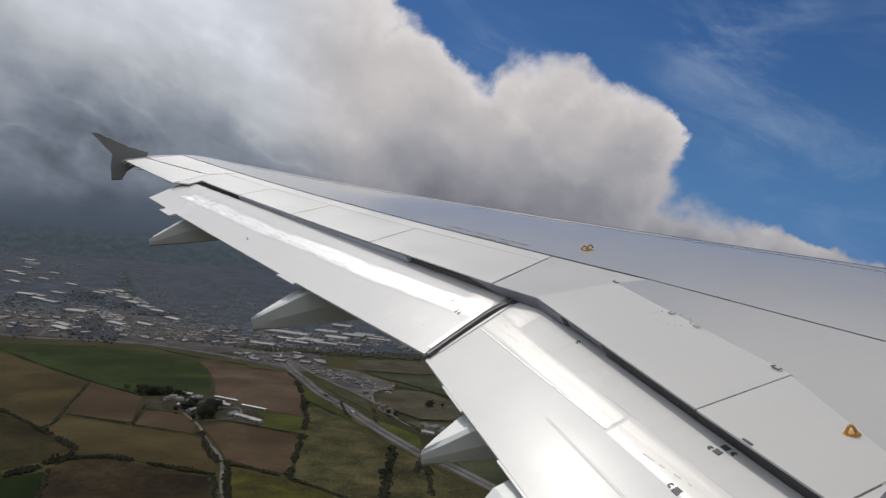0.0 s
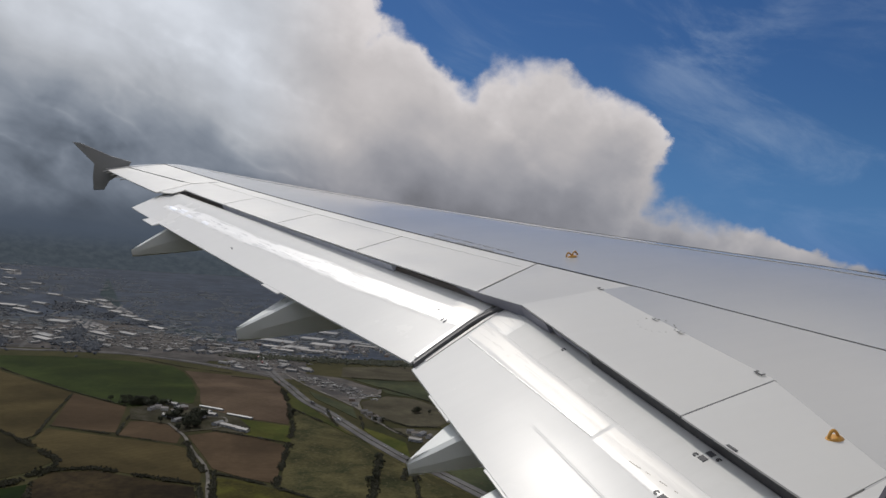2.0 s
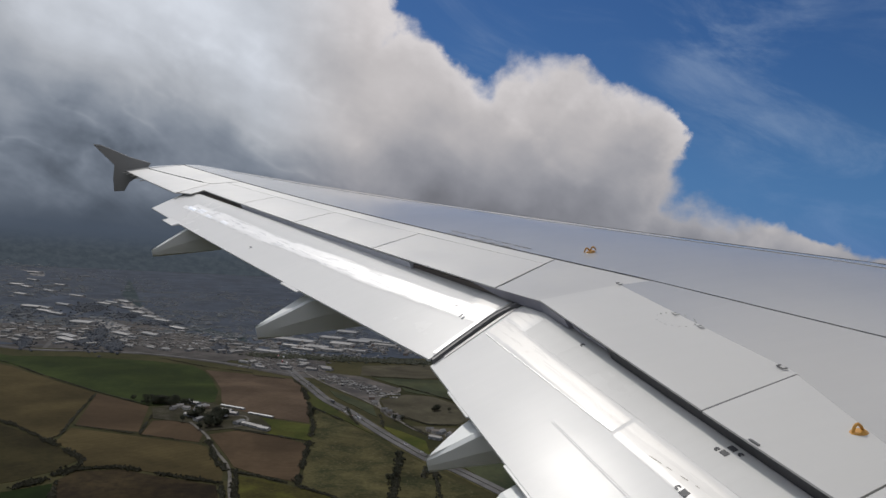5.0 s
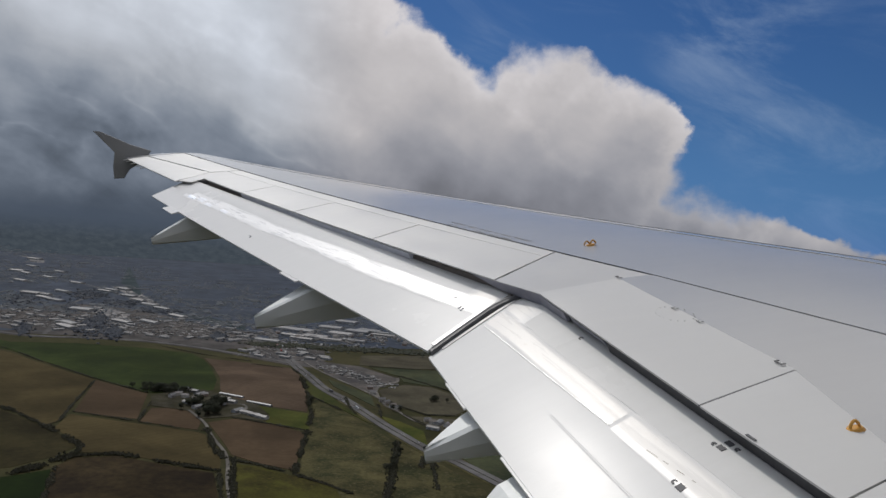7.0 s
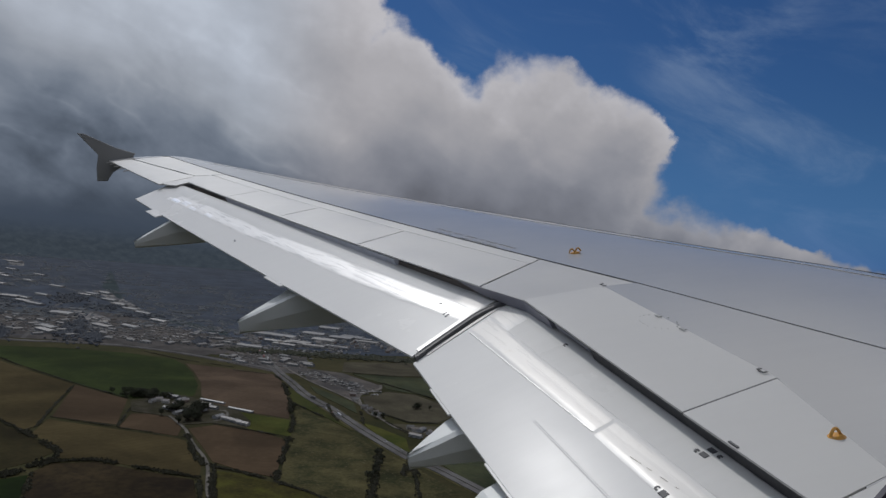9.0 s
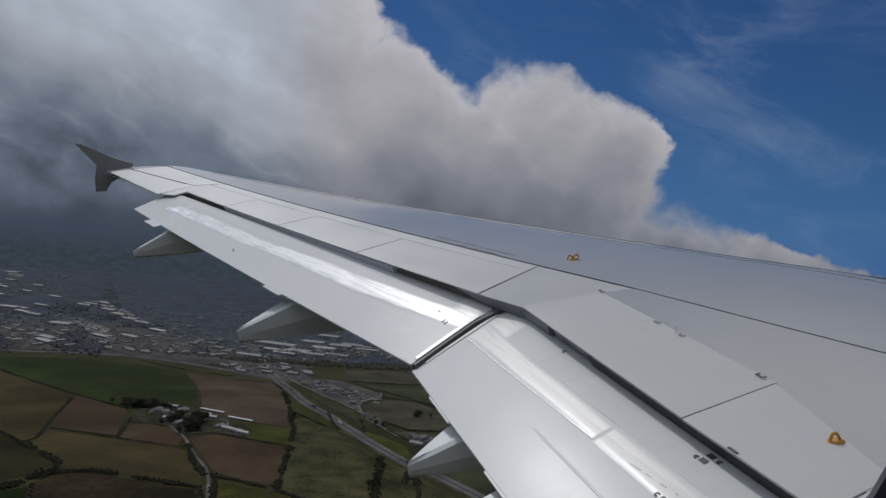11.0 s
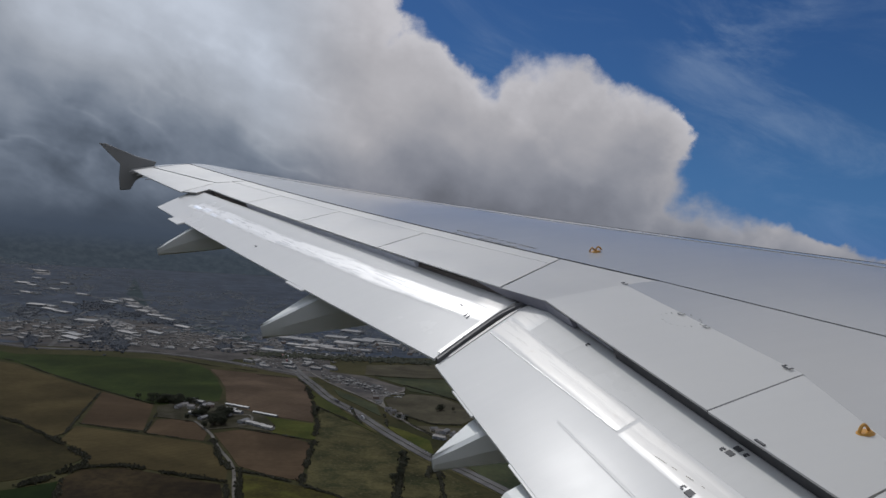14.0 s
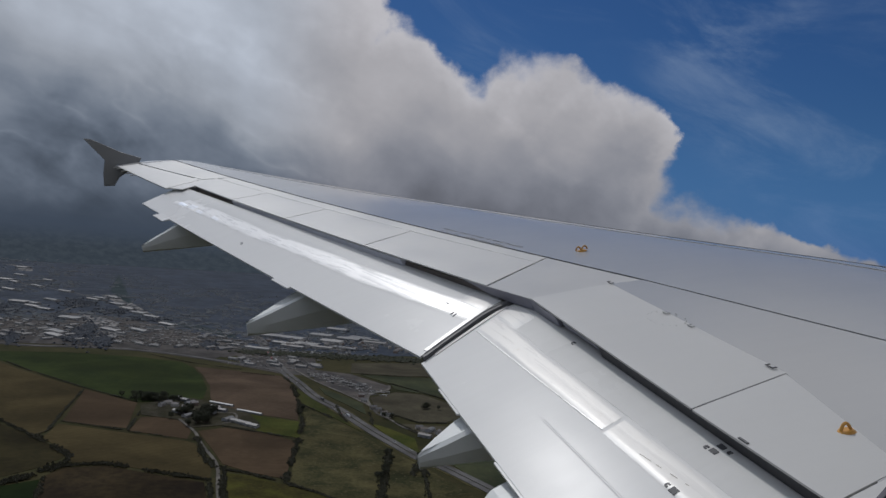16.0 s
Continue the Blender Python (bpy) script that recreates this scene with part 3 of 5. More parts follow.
def worn_strip(name, y0, y1, outer, d0, d1, parent, label="", lift=0.003, n=8, material=None, fade=(0.0, 0.0)):
    """A thin sheet on a flap with its own length and breadth as texture space, so that the wear fades at its edges."""
    bm = bmesh.new()
    uv, ends = bm.loops.layers.uv.new("UVMap"), bm.loops.layers.uv.new("Ends")
    ys = stations(y0, y1, min(0.2, (y1 - y0) / 5))
    top, place = [], {}
    for y in ys:
        row = []
        for i in range(n + 1):
            d = d0(y) + (d1(y) - d0(y)) * i / n
            rim = i in (0, n) or y in (ys[0], ys[-1])
            v = bm.verts.new(flap_point(y, outer, d, on_flap(d) + (0.0006 if rim else lift)))
            place[v] = (y, i / n)
            row.append(v)
        top.append(row)
    for r0, r1 in zip(top, top[1:]):
        for i in range(n):
            f = bm.faces.new((r0[i], r0[i + 1], r1[i + 1], r1[i]))
            for loop in f.loops:
                loop[uv].uv = place[loop.vert]
                y = place[loop.vert][0]
                loop[ends].uv = (min([1.0] + [abs(y - e) / f for e, f in zip((y0, y1), fade) if f]), 0.0)
    return part(name, bm, material or WORN, parent, label, smooth=True, sharp=60)


def wob(y, size=0.012):
    return size * math.sin(2.3 * y) + 0.6 * size * math.sin(6.1 * y + 1.0)


worn_strip("wear_strip", 6.40, 12.55, True, lambda y: 0.45 - 0.028 * min(2.0, y - 6.4) - 0.010 * max(0.0, y - 8.4) + wob(y), lambda y: 0.66 - 0.024 * min(2.2, y - 6.4) - 0.006 * max(0.0, y - 8.6) + wob(y + 3), outer_flap, "rubbed bare aluminium wear strip with a painted glint", material=RUBBED_GLINT)
# rubbed patches along the strip, glints painted pale, broken up towards the tip
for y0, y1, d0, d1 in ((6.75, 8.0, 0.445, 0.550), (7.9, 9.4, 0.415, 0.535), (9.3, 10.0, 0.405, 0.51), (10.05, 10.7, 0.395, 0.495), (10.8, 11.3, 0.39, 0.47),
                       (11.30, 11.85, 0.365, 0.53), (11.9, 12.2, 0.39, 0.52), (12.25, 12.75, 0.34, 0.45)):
    worn_strip("rubbed_glint_patch", y0, y1, True, lambda y: d0 + 0.010 * math.sin(5 * y), lambda y: d1 + 0.012 * math.sin(3.3 * y + 1), outer_flap, lift=0.0045, n=4, material=RUBBED_GLINT, fade=(0.12, 0.12))
# pale patches near the tip paint in mirrored sky; MIRROR itself is metallic
for y0, y1, d0, d1, skin in ((12.28, 12.62, 0.36, 0.47, MIRROR), (11.95, 12.26, 0.38, 0.52, SKY_GLINT), (11.62, 11.90, 0.37, 0.46, SKY_GLINT), (11.05, 11.34, 0.38, 0.46, SKY_GLINT)):
    worn_strip("polished_glint_patch", y0, y1, True, lambda y: d0, lambda y: d1 + 0.01 * math.sin(9 * y), outer_flap, lift=0.006, n=4, material=skin, fade=(0.05, 0.05))
# scuffed metal at the inner end of the flap
worn_strip("end_plate", 6.385, 6.66, True, lambda y: 0.60, lambda y: 0.84, outer_flap, "scuffed bare metal end plate", lift=0.0045, fade=(0.0, 0.22))
flap_sheet("end_strip", 6.36, 6.39, True, lambda y: 0.06, lambda y: 0.66, METAL, outer_flap, "bright metal end strip", lift=0.005)
inner_flap = flap(2.03, 6.30, False, "white inboard flap with a bare metal band")
worn_strip("wear_strip", 4.79, 6.24, False, lambda y: 0.412 + 0.047 * (6.24 - y), lambda y: 0.609 + 0.005 * (6.24 - y), inner_flap, "rubbed bare aluminium wear strip with a painted glint", lift=0.004)
flap_sheet("strip_edge", 4.79, 6.22, False, lambda y: 0.410 + 0.047 * (6.24 - y), lambda y: 0.413 + 0.047 * (6.24 - y), STRIP, inner_flap, "bright rolled edge of the strip", lift=0.0045, n=2)
worn_strip("wear_strip", 2.1, 4.765, False, lambda y: 0.470, lambda y: 0.624, inner_flap, "rubbed bare aluminium wear strip with a painted glint", lift=0.004)
# a band somewhat darker than the flap, ahead of the wear strip
flap_sheet("forward_band", 2.06, 6.25, False, lambda y: 0.606 + 0.005 * (6.24 - y) + (0.007 if y < 4.78 else 0.0), lambda y: 0.93, FORWARD_GREY, inner_flap, "slightly darker grey band ahead of the wear strip", lift=0.0018, n=14)
worn_strip("end_plate", 5.95, 6.26, False, lambda y: 0.58, lambda y: 0.78, inner_flap, "grimy bare metal end plate", lift=0.0045, fade=(0.28, 0.0))
# a soft raised ridge in the paint
rings = []
for y in stations(3.2, 5.08, 0.2):
    k = min(1.0, (5.08 - y) / 0.5)
    rings.append([flap_point(y, False, 0.311 + o, on_flap(0.311 + o) + h * (0.3 + 0.7 * k)) for o, h in ((-0.012, -0.002), (-0.006, 0.0012), (0.0, 0.0030), (0.005, 0.0012), (0.010, -0.002))])
part("stiffener", loft(rings, closed=False), FLAP_PAINT, inner_flap, "raised paint ridge", smooth=True, sharp=80)
flap_sheet("end_strip", 6.27, 6.30, False, lambda y: 0.1, lambda y: 0.70, METAL, inner_flap, "bright metal end strip", lift=0.006)
for y0, y1, outer, back in ((12.05, 12.5, True, 0.09), (8.35, 8.7, True, 0.03), (5.55, 5.9, False, 0.012), (4.6, 5.0, False, 0.012)):
    rings = []
    for y in (y0, y1):
        x, z, k = flap_line(y, outer)
        rings.append([(x + 0.06, y, z + 0.008), (x - back, y, z - 0.006), (x - back, y, z - 0.014), (x + 0.06, y, z - 0.016)])
    part("edge_tab", loft(rings), FLAP_PAINT, outer_flap if outer else inner_flap)

for y0, y1 in ((4.46, 4.53), (4.40, 4.43), (4.31, 4.35), (4.25, 4.27)):
    flap_sheet("scratch", y0, y1, False, lambda y: 0.510 - 0.12 * (y - 4.51), lambda y: 0.513 - 0.12 * (y - 4.51), GRIME, inner_flap, lift=0.0052, n=1)

# black seal in the gap between the two flaps
rings = []
for i in range(17):
    d = 0.98 * i / 16
    bend = 0.20 * max(0.0, (d - 0.55) / 0.57) ** 1.5
    p = Vector(flap_point(6.325 - bend, True, d, on_flap(max(0, d)) - 0.008 + 0.02 * bend))
    rings.append([(p.x, p.y + 0.026 * math.cos(t), p.z + 0.026 * math.sin(t)) for t in [j * math.pi / 4 for j in range(8)]])
part("flap_seal", loft(rings), RUBBER, wing, "black rubber seal between the flaps", smooth=True)
# a paler bead that lies along the seal
rings = []
for i in range(17):
    d = 0.02 + 0.95 * i / 16
    bend = 0.20 * max(0.0, (d - 0.55) / 0.57) ** 1.5
    p = Vector(flap_point(6.332 - bend, True, d, on_flap(d) + 0.012 + 0.02 * bend))
    rings.append([(p.x, p.y + 0.011 * math.cos(t), p.z + 0.011 * math.sin(t)) for t in [j * math.pi / 3 for j in range(6)]])
part("seal_bead", loft(rings), BEAD, wing, "grey bead along the flap seal", smooth=True)

# wing tip fence, with a thickness
outline = [(-9.62, 2.28), (-9.50, 2.25), (-9.05, 1.95), (-8.72, 1.79), (-8.80, 1.70), (-8.97, 1.59), (-9.15, 1.51), (-9.27, 1.37), (-9.44, 1.39), (-9.41, 1.62), (-9.34, 1.85)]
cx, cz = -9.15, 1.75
rings = [[(cx + (x - cx) * s, 16.84 + o, cz + (z - cz) * s) for x, z in outline] for o, s in ((-0.02, 0.97), (-0.012, 1.0), (0.012, 1.0), (0.02, 0.97))]
part("wingtip_fence", loft(rings), FENCE_PAINT, wing, "dark grey wingtip fence")

# static wicks at the aileron's outer trailing edge
for y in (15.3, 15.6, 15.95, 16.3, 16.55):
    x, z = x_te(y), z_top(x_te(y), y)
    rings = [[(x - 0.085 * s, y + 0.012 * math.cos(t) * (1.2 - s), z - 0.008 + 0.01 * math.sin(t)) for t in [j * math.pi / 3 for j in range(6)]] for s in (-0.1, 0.5, 1.0)]
    part("static_wick", loft(rings), PANEL_PAINT, wing)


def fairing(y, xt, zt, xf, width, tip_h, rise, label="grey flap track fairing with a pointed tail"):
    """A canoe under the flap: flat sloping top, straight sides, rounded keel."""
    rings = []
    n = 24
    te, te_z, _ = flap_line(y, y > KINK)
    for i in range(n + 1):
        s = i / n
        x = xt + (xf - xt) * s
        w = width * (0.10 + 0.90 * min(1, (x - xt) / 0.5) ** 0.8) * (1 - 0.5 * max(0, s - 0.75) / 0.25 * s)
        top = zt + rise * min(x - xt, 0.55)
        if x > te - 0.03:
            top = min(top, te_z - 0.03 - 0.10 * (x - te))
        low = zt - tip_h - 0.10 * (x - xt) + 0.02 * (x - xt) ** 2
        low = min(low, top - 0.05)
        mid = (top + low) / 2
        rings.append([(x, y - w / 2, top - 0.015), (x, y - w / 2 + 0.03, top), (x, y + w / 2 - 0.03, top), (x, y + w / 2, top - 0.015),
                      (x, y + w / 2 * 0.95, mid), (x, y + w * 0.3, low + 0.02), (x, y, low), (x, y - w * 0.3, low + 0.02), (x, y - w / 2 * 0.95, mid)])
    return part("track_fairing", loft(rings), FAIRING_PAINT, wing, label, smooth=True, sharp=14)


fairing(12.0, -8.51, 0.66, -5.9, 0.30, 0.09, 0.40)
fairing(8.45, -7.44, 0.17, -4.6, 0.36, 0.12, 0.33)
fairing(5.55, -6.70, -0.10, -3.6, 0.36, 0.09, 0.37)
fairing(4.72, -6.92, -0.29, -3.6, 0.48, 0.10, 0.52)


def decal(x, y, along, across, material=STENCIL, height=z_top, lift=0.012, name="stencil_mark"):
    """A small painted bar on the skin."""
    c = [(x - across / 2, y - along / 2), (x + across / 2, y - along / 2), (x + across / 2, y + along / 2), (x - across / 2, y + along / 2)]
    return sheet(name, c, material, lift=lift, thick=0.004, nx=1, ny=1, height=height, edge=0.0)


def flap_mark(y, d, along, across, material=STENCIL, outer=False):
    """A small painted bar on a flap."""
    bm = bmesh.new()
    ends = []
    for lift in (0.0050, -0.002):
        ends.append([bm.verts.new(flap_point(y + a * along, outer, d + c * across, on_flap(d + c * across) + lift)) for a, c in ((-.5, -.5), (.5, -.5), (.5, .5), (-.5, .5))])
    bm.faces.new(ends[0])
    for i in range(4):
        bm.faces.new((ends[0][i], ends[0][(i + 1) % 4], ends[1][(i + 1) % 4], ends[1][i]))
    return part("stencil_mark", bm, material, outer_flap if outer else inner_flap)


def bracket(y, d, k=1.0):
    """A worn letter-like mark: three short strokes."""
    flap_mark(y, d + 0.016 * k, 0.035 * k, 0.008)
    flap_mark(y, d - 0.016 * k, 0.03 * k, 0.008)
    flap_mark(y + 0.016 * k, d, 0.008, 0.03 * k)


for x, y, s, m in ((-5.04, 6.40, 0.030, COVE), (-5.06, 5.70, 0.022, RIVET), (-5.06, 5.45, 0.022, RIVET), (-5.06, 4.80, 0.032, COVE)):
    decal(x, y - s * 0.7, 0.008, 0.026, m)
    decal(x, y + s * 0.7, 0.008, 0.026, m)
    decal(x - 0.010, y, s * 1.4, 0.007, m)
words = random.Random(3)
for row, count in ((0, 26), (1, 21)):
    for i in range(count):
        if words.random() < 0.82:
            decal(-5.465 - 0.055 * row + 0.0134 * i, 8.82 - 0.08 * row - 0.0425 * i, words.uniform(0.022, 0.036), 0.026, FAINT, lift=0.003)
for i in range(18):
    t = i * math.tau / 18
    if i % 7:
        decal(-5.11 + 0.10 * math.cos(t), 5.62 + 0.13 * math.sin(t), 0.008, 0.005, FAINT_RIVET, lift=0.0072, name="rivet_mark")
flap_mark(4.350, 0.744, 0.034, 0.026)
flap_mark(4.354, 0.788, 0.034, 0.026)
flap_mark(4.266, 0.485, 0.036, 0.03)
bracket(4.386, 0.738, 0.42)
bracket(4.307, 0.786, 0.42)
bracket(4.306, 0.485, 0.48)
bracket(5.510, 0.776, 0.6)
flap_mark(9.97, 0.225, 0.04, 0.010, FAINT, outer=True)
flap_mark(9.94, 0.210, 0.012, 0.024, FAINT, outer=True)
flap_mark(6.70, 0.55, 0.030, 0.010, outer=True)
flap_mark(6.56, 0.475, 0.010, 0.04, FAINT, outer=True)
flap_mark(6.525, 0.465, 0.010, 0.04, FAINT, outer=True)
decal(-5.650, 4.235, 0.055, 0.012, COVE, lift=0.008)


def hook(x, y, twin=False):
    """Escape line hook: a gold plate with one or two arched lugs."""
    z = z_top(x, y) + 0.008
    bm = bmesh.new()
    ring = [(x + 0.046 * math.cos(t), y + 0.034 * math.sin(t)) for t in [j * math.pi / 6 for j in range(12)]]
    lo, hi = [bm.verts.new((a, b, z - 0.010)) for a, b in ring], [bm.verts.new((x + (a - x) * .72, y + (b - y) * .72, z + 0.003)) for a, b in ring]
    bm.faces.new(hi)
    for i in range(12):
        bm.faces.new((lo[i], lo[(i + 1) % 12], hi[(i + 1) % 12], hi[i]))
    base = part("hook_plate", bm, GOLD, wing, "gold painted escape line plate")
    for o in ((-0.027, 0.027) if twin else (0.0,)):
        rings = []
        for i in range(11):
            t = math.pi * i / 10
            px, pz = x + 0.021 * math.cos(t) * (1.15 - 0.3 * math.sin(t)) + o, z + 0.031 * math.sin(t)
            rings.append([(px + 0.007 * math.cos(s) * math.cos(t), y + 0.007 * math.sin(s), pz + 0.007 * math.cos(s) * math.sin(t)) for s in [j * math.pi / 3 for j in range(6)]])
        part("lug", loft(rings), GOLD, base, smooth=True)


hook(-4.76, 7.38, True)
hook(-5.24, 4.15)

# the cabin wall that the wing is fixed to, with the window that the camera looks through
def rounded(cx, cz, hx, hz, n, y):
    out = []
    for i in range(40):
        t = i * math.tau / 40
        c, s = math.cos(t), math.sin(t)
        out.append((cx + hx * math.copysign(abs(c) ** (2 / n), c), y, cz + hz * math.copysign(abs(s) ** (2 / n), s)))
    return out


wall = tagged(new("wall_cabin"), "pale cabin side wall with a rounded window opening", "wall", kind="structure")
wall.matrix_world = wing.matrix_world.copy()
inner, outer = rounded(-4.6, 0.6, 5.4, 2.1, 40, 1.87), rounded(-4.6, 0.6, 5.4, 2.1, 40, 2.028)
part("panel", loft([inner, rounded(-7.365, 1.54, 0.16, 0.20, 4, 1.87), rounded(-7.31, 1.50, 0.25, 0.26, 4, 2.028), outer, inner], caps=False), LINING, wall)
rings = [rounded(-7.365, 1.54, 0.16 + g, 0.20 + g, 4, 1.87 + o) for g, o in ((0.0, -0.001), (0.0, -0.012), (0.03, -0.012), (0.035, -0.001))]
part("window_frame", loft(rings, caps=False), LINING, wall, "pale plastic window surround")

# dark seal round the outer pane, and the pale reveal beyond it
def rim(name, g0, g1, y0, y1, material, label):
    rings = [rounded(-7.42, 1.617, 0.347 + g, 0.2945 + g, 4, y) for g, y in ((g0, y0), (g0, y1), (g1, y1), (g1, y0), (g0, y0))]
    return part(name, loft(rings, caps=False), material, wall, label, smooth=True, sharp=40)


rim("window_seal", 0.0, 0.014, 2.0285, 2.0315, SEAL_DARK, "dark purplish rubber window seal")
rim("window_reveal", 0.014, 0.09, 2.0280, 2.0310, LINING, "pale reveal round the window")

# fine joint between the wing skin and the slats
rings = []
for y in stations(2.6, 15.4):
    xs = [x_te(y) + (-0.522 * (y - 1.98) - x_te(y)) * u for u in (0.772, 0.776)]
    rings.append([(xs[0], y, z_top(xs[0], y) + 0.003), (xs[1], y, z_top(xs[1], y) + 0.003), (xs[1], y, z_top(xs[1], y) - 0.004), (xs[0], y, z_top(xs[0], y) - 0.004)])
part("slat_joint", loft(rings), RIVET, wing, "thin dark joint ahead on the upper skin")

# slats along the leading edge
ys = [2.3, 5.9, 8.4, 10.9, 13.4, 15.8]
for y0, y1 in zip(ys, ys[1:]):
    rings = []
    for y in stations(y0 + 0.01, y1 - 0.01):
        le = x_le(y)
        c = le - x_te(y)
        pts = []
        for u in (0.86, 0.90, 0.94, 0.97, 0.99):
            x = x_te(y) + c * u
            pts.append((x + 0.02, y, z_top(x, y) - 0.004 - 0.05 * (u - 0.86) * c))
        pts += [(le + 0.12, y, z_top(le, y) - 0.08), (le + 0.05, y, z_top(le, y) - 0.16), (le - 0.1, y, z_top(le - 0.1, y) - 0.2), (x_te(y) + c * 0.88, y, z_top(x_te(y) + c * .88, y) - 0.01)]
        rings.append(pts)
    part("slat", loft(rings), PANEL_PAINT, wing, smooth=True)

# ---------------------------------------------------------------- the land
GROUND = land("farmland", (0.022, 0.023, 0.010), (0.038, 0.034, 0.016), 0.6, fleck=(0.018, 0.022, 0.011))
# blue-grey haze over the far town is put into its ground colour
HAZED_SOIL = land("town_ground", (0.019, 0.027, 0.041), (0.037, 0.045, 0.063), 1.2, fleck=(0.018, 0.026, 0.032), sheen=0.1)
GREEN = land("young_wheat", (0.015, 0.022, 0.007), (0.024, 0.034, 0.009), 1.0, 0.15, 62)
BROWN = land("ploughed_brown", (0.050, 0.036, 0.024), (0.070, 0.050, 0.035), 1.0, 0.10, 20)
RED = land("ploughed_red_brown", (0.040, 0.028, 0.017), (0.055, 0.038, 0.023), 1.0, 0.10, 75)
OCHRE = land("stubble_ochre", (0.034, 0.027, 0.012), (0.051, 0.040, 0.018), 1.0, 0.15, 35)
# cloud shade on the fallow field is put into these low tones
SHADED_FALLOW = land("fallow_shaded", (0.012, 0.009, 0.006), (0.035, 0.026, 0.013), 0.8)
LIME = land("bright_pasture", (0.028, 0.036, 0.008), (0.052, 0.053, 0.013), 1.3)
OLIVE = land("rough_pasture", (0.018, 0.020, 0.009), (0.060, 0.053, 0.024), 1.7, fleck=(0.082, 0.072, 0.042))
# fields farther off: haze greyed into their base colours
HAZY_STUBBLE = land("hazed_stubble", (0.038, 0.034, 0.024), (0.058, 0.053, 0.036), 1.4, fleck=(0.030, 0.032, 0.022))
HAZY_GREEN = land("hazed_pasture", (0.024, 0.030, 0.018), (0.042, 0.046, 0.024), 1.3, fleck=(0.044, 0.038, 0.026))
YARD = land("gravel_yard", (0.044, 0.043, 0.045), (0.078, 0.070, 0.064), 2.0, fleck=(0.030, 0.035, 0.035))
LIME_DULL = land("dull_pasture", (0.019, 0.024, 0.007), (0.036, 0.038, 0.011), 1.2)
# olive darkened to paint in shade and vignetting over the pasture
SHADED_OLIVE = land("shaded_olive_pasture", (0.015, 0.013, 0.006), (0.027, 0.023, 0.010), 1.1)
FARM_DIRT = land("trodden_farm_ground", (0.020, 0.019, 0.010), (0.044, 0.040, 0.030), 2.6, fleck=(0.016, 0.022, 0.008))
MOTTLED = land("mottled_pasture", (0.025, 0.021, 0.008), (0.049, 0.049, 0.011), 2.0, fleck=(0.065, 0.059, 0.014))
# near-black green: the pasture's shade is in its colour
SHADED_GREEN = land("shaded_green", (0.006, 0.011, 0.003), (0.010, 0.018, 0.004), 1.0)
# grass colour blued to carry the haze
HAZED_GRASS = land("hazed_town_grass", (0.021, 0.032, 0.036), (0.030, 0.041, 0.044), 1.0, fleck=(0.028, 0.034, 0.040))
PALE_YARD = land("pale_concrete_yard", (0.10, 0.10, 0.105), (0.21, 0.20, 0.19), 1.8, fleck=(0.055, 0.058, 0.064))
MARGIN = land("bare_road_margin", (0.040, 0.038, 0.037), (0.070, 0.065, 0.062), 1.8, fleck=(0.030, 0.031, 0.030))
TARMAC = land("tarmac", (0.072, 0.070, 0.070), (0.094, 0.092, 0.091), 2.0)
DIRT = land("pale_track", (0.075, 0.071, 0.064), (0.125, 0.117, 0.106), 3.0)
LEAF = per_island("hedge_leaf", [(0.014, 0.015, 0.008), (0.025, 0.025, 0.013), (0.021, 0.019, 0.012)])
CROWN = per_island("tree_leaf", [(0.012, 0.016, 0.008), (0.020, 0.024, 0.012), (0.024, 0.023, 0.013)])
BARK = paint("bark", (0.05, 0.04, 0.03), 0.9)
# far town: blue-grey haze mixed into the colours; walls and leaves lightened against shade
HAZED_ROOF = per_island("hazed_town_roofs", [(0.032, 0.042, 0.050), (0.040, 0.048, 0.056), (0.034, 0.043, 0.051), (0.048, 0.055, 0.062), (0.037, 0.045, 0.053), (0.035, 0.043, 0.050), (0.080, 0.086, 0.093)])
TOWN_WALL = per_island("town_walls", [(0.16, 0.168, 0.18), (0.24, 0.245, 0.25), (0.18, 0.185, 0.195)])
HAZED_LEAF = per_island("hazed_town_leaf", [(0.040, 0.049, 0.060), (0.054, 0.063, 0.076), (0.046, 0.055, 0.067)])
HAZED_GROVE_LEAF = per_island("hazed_grove_leaf", [(0.040, 0.047, 0.060), (0.054, 0.062, 0.076), (0.046, 0.053, 0.066), (0.060, 0.062, 0.066)])
HOUSE_WALL = per_object("rendered_wall", [(0.42, 0.41, 0.38), (0.30, 0.28, 0.25), (0.20, 0.15, 0.12), (0.36, 0.35, 0.34)])
HOUSE_ROOF = per_object("slate_roof", [(0.07, 0.07, 0.075), (0.10, 0.085, 0.075), (0.06, 0.06, 0.065), (0.13, 0.12, 0.12)])
SHED_WALL = per_object("sheet_metal_wall", [(0.24, 0.25, 0.26), (0.17, 0.18, 0.19), (0.30, 0.30, 0.29)])
# roof tones kept low to carry haze and cloud shade over the town
SHED_ROOF = per_object("sheet_metal_roof", [(0.085, 0.086, 0.09), (0.12, 0.117, 0.116), (0.055, 0.059, 0.065), (0.16, 0.154, 0.15), (0.105, 0.099, 0.095), (0.068, 0.07, 0.074)], 0.6)
DULL_ROOF = per_object("weathered_sheet_roof", [(0.05, 0.05, 0.053), (0.075, 0.072, 0.07), (0.04, 0.042, 0.046), (0.10, 0.097, 0.095)], 0.7)
PALE_ROOF = paint("pale_barn_roof", (0.33, 0.33, 0.325), 0.6, scale=0.1)
LOADING_DOOR = paint("roller_door_grey", (0.11, 0.115, 0.12), 0.6)
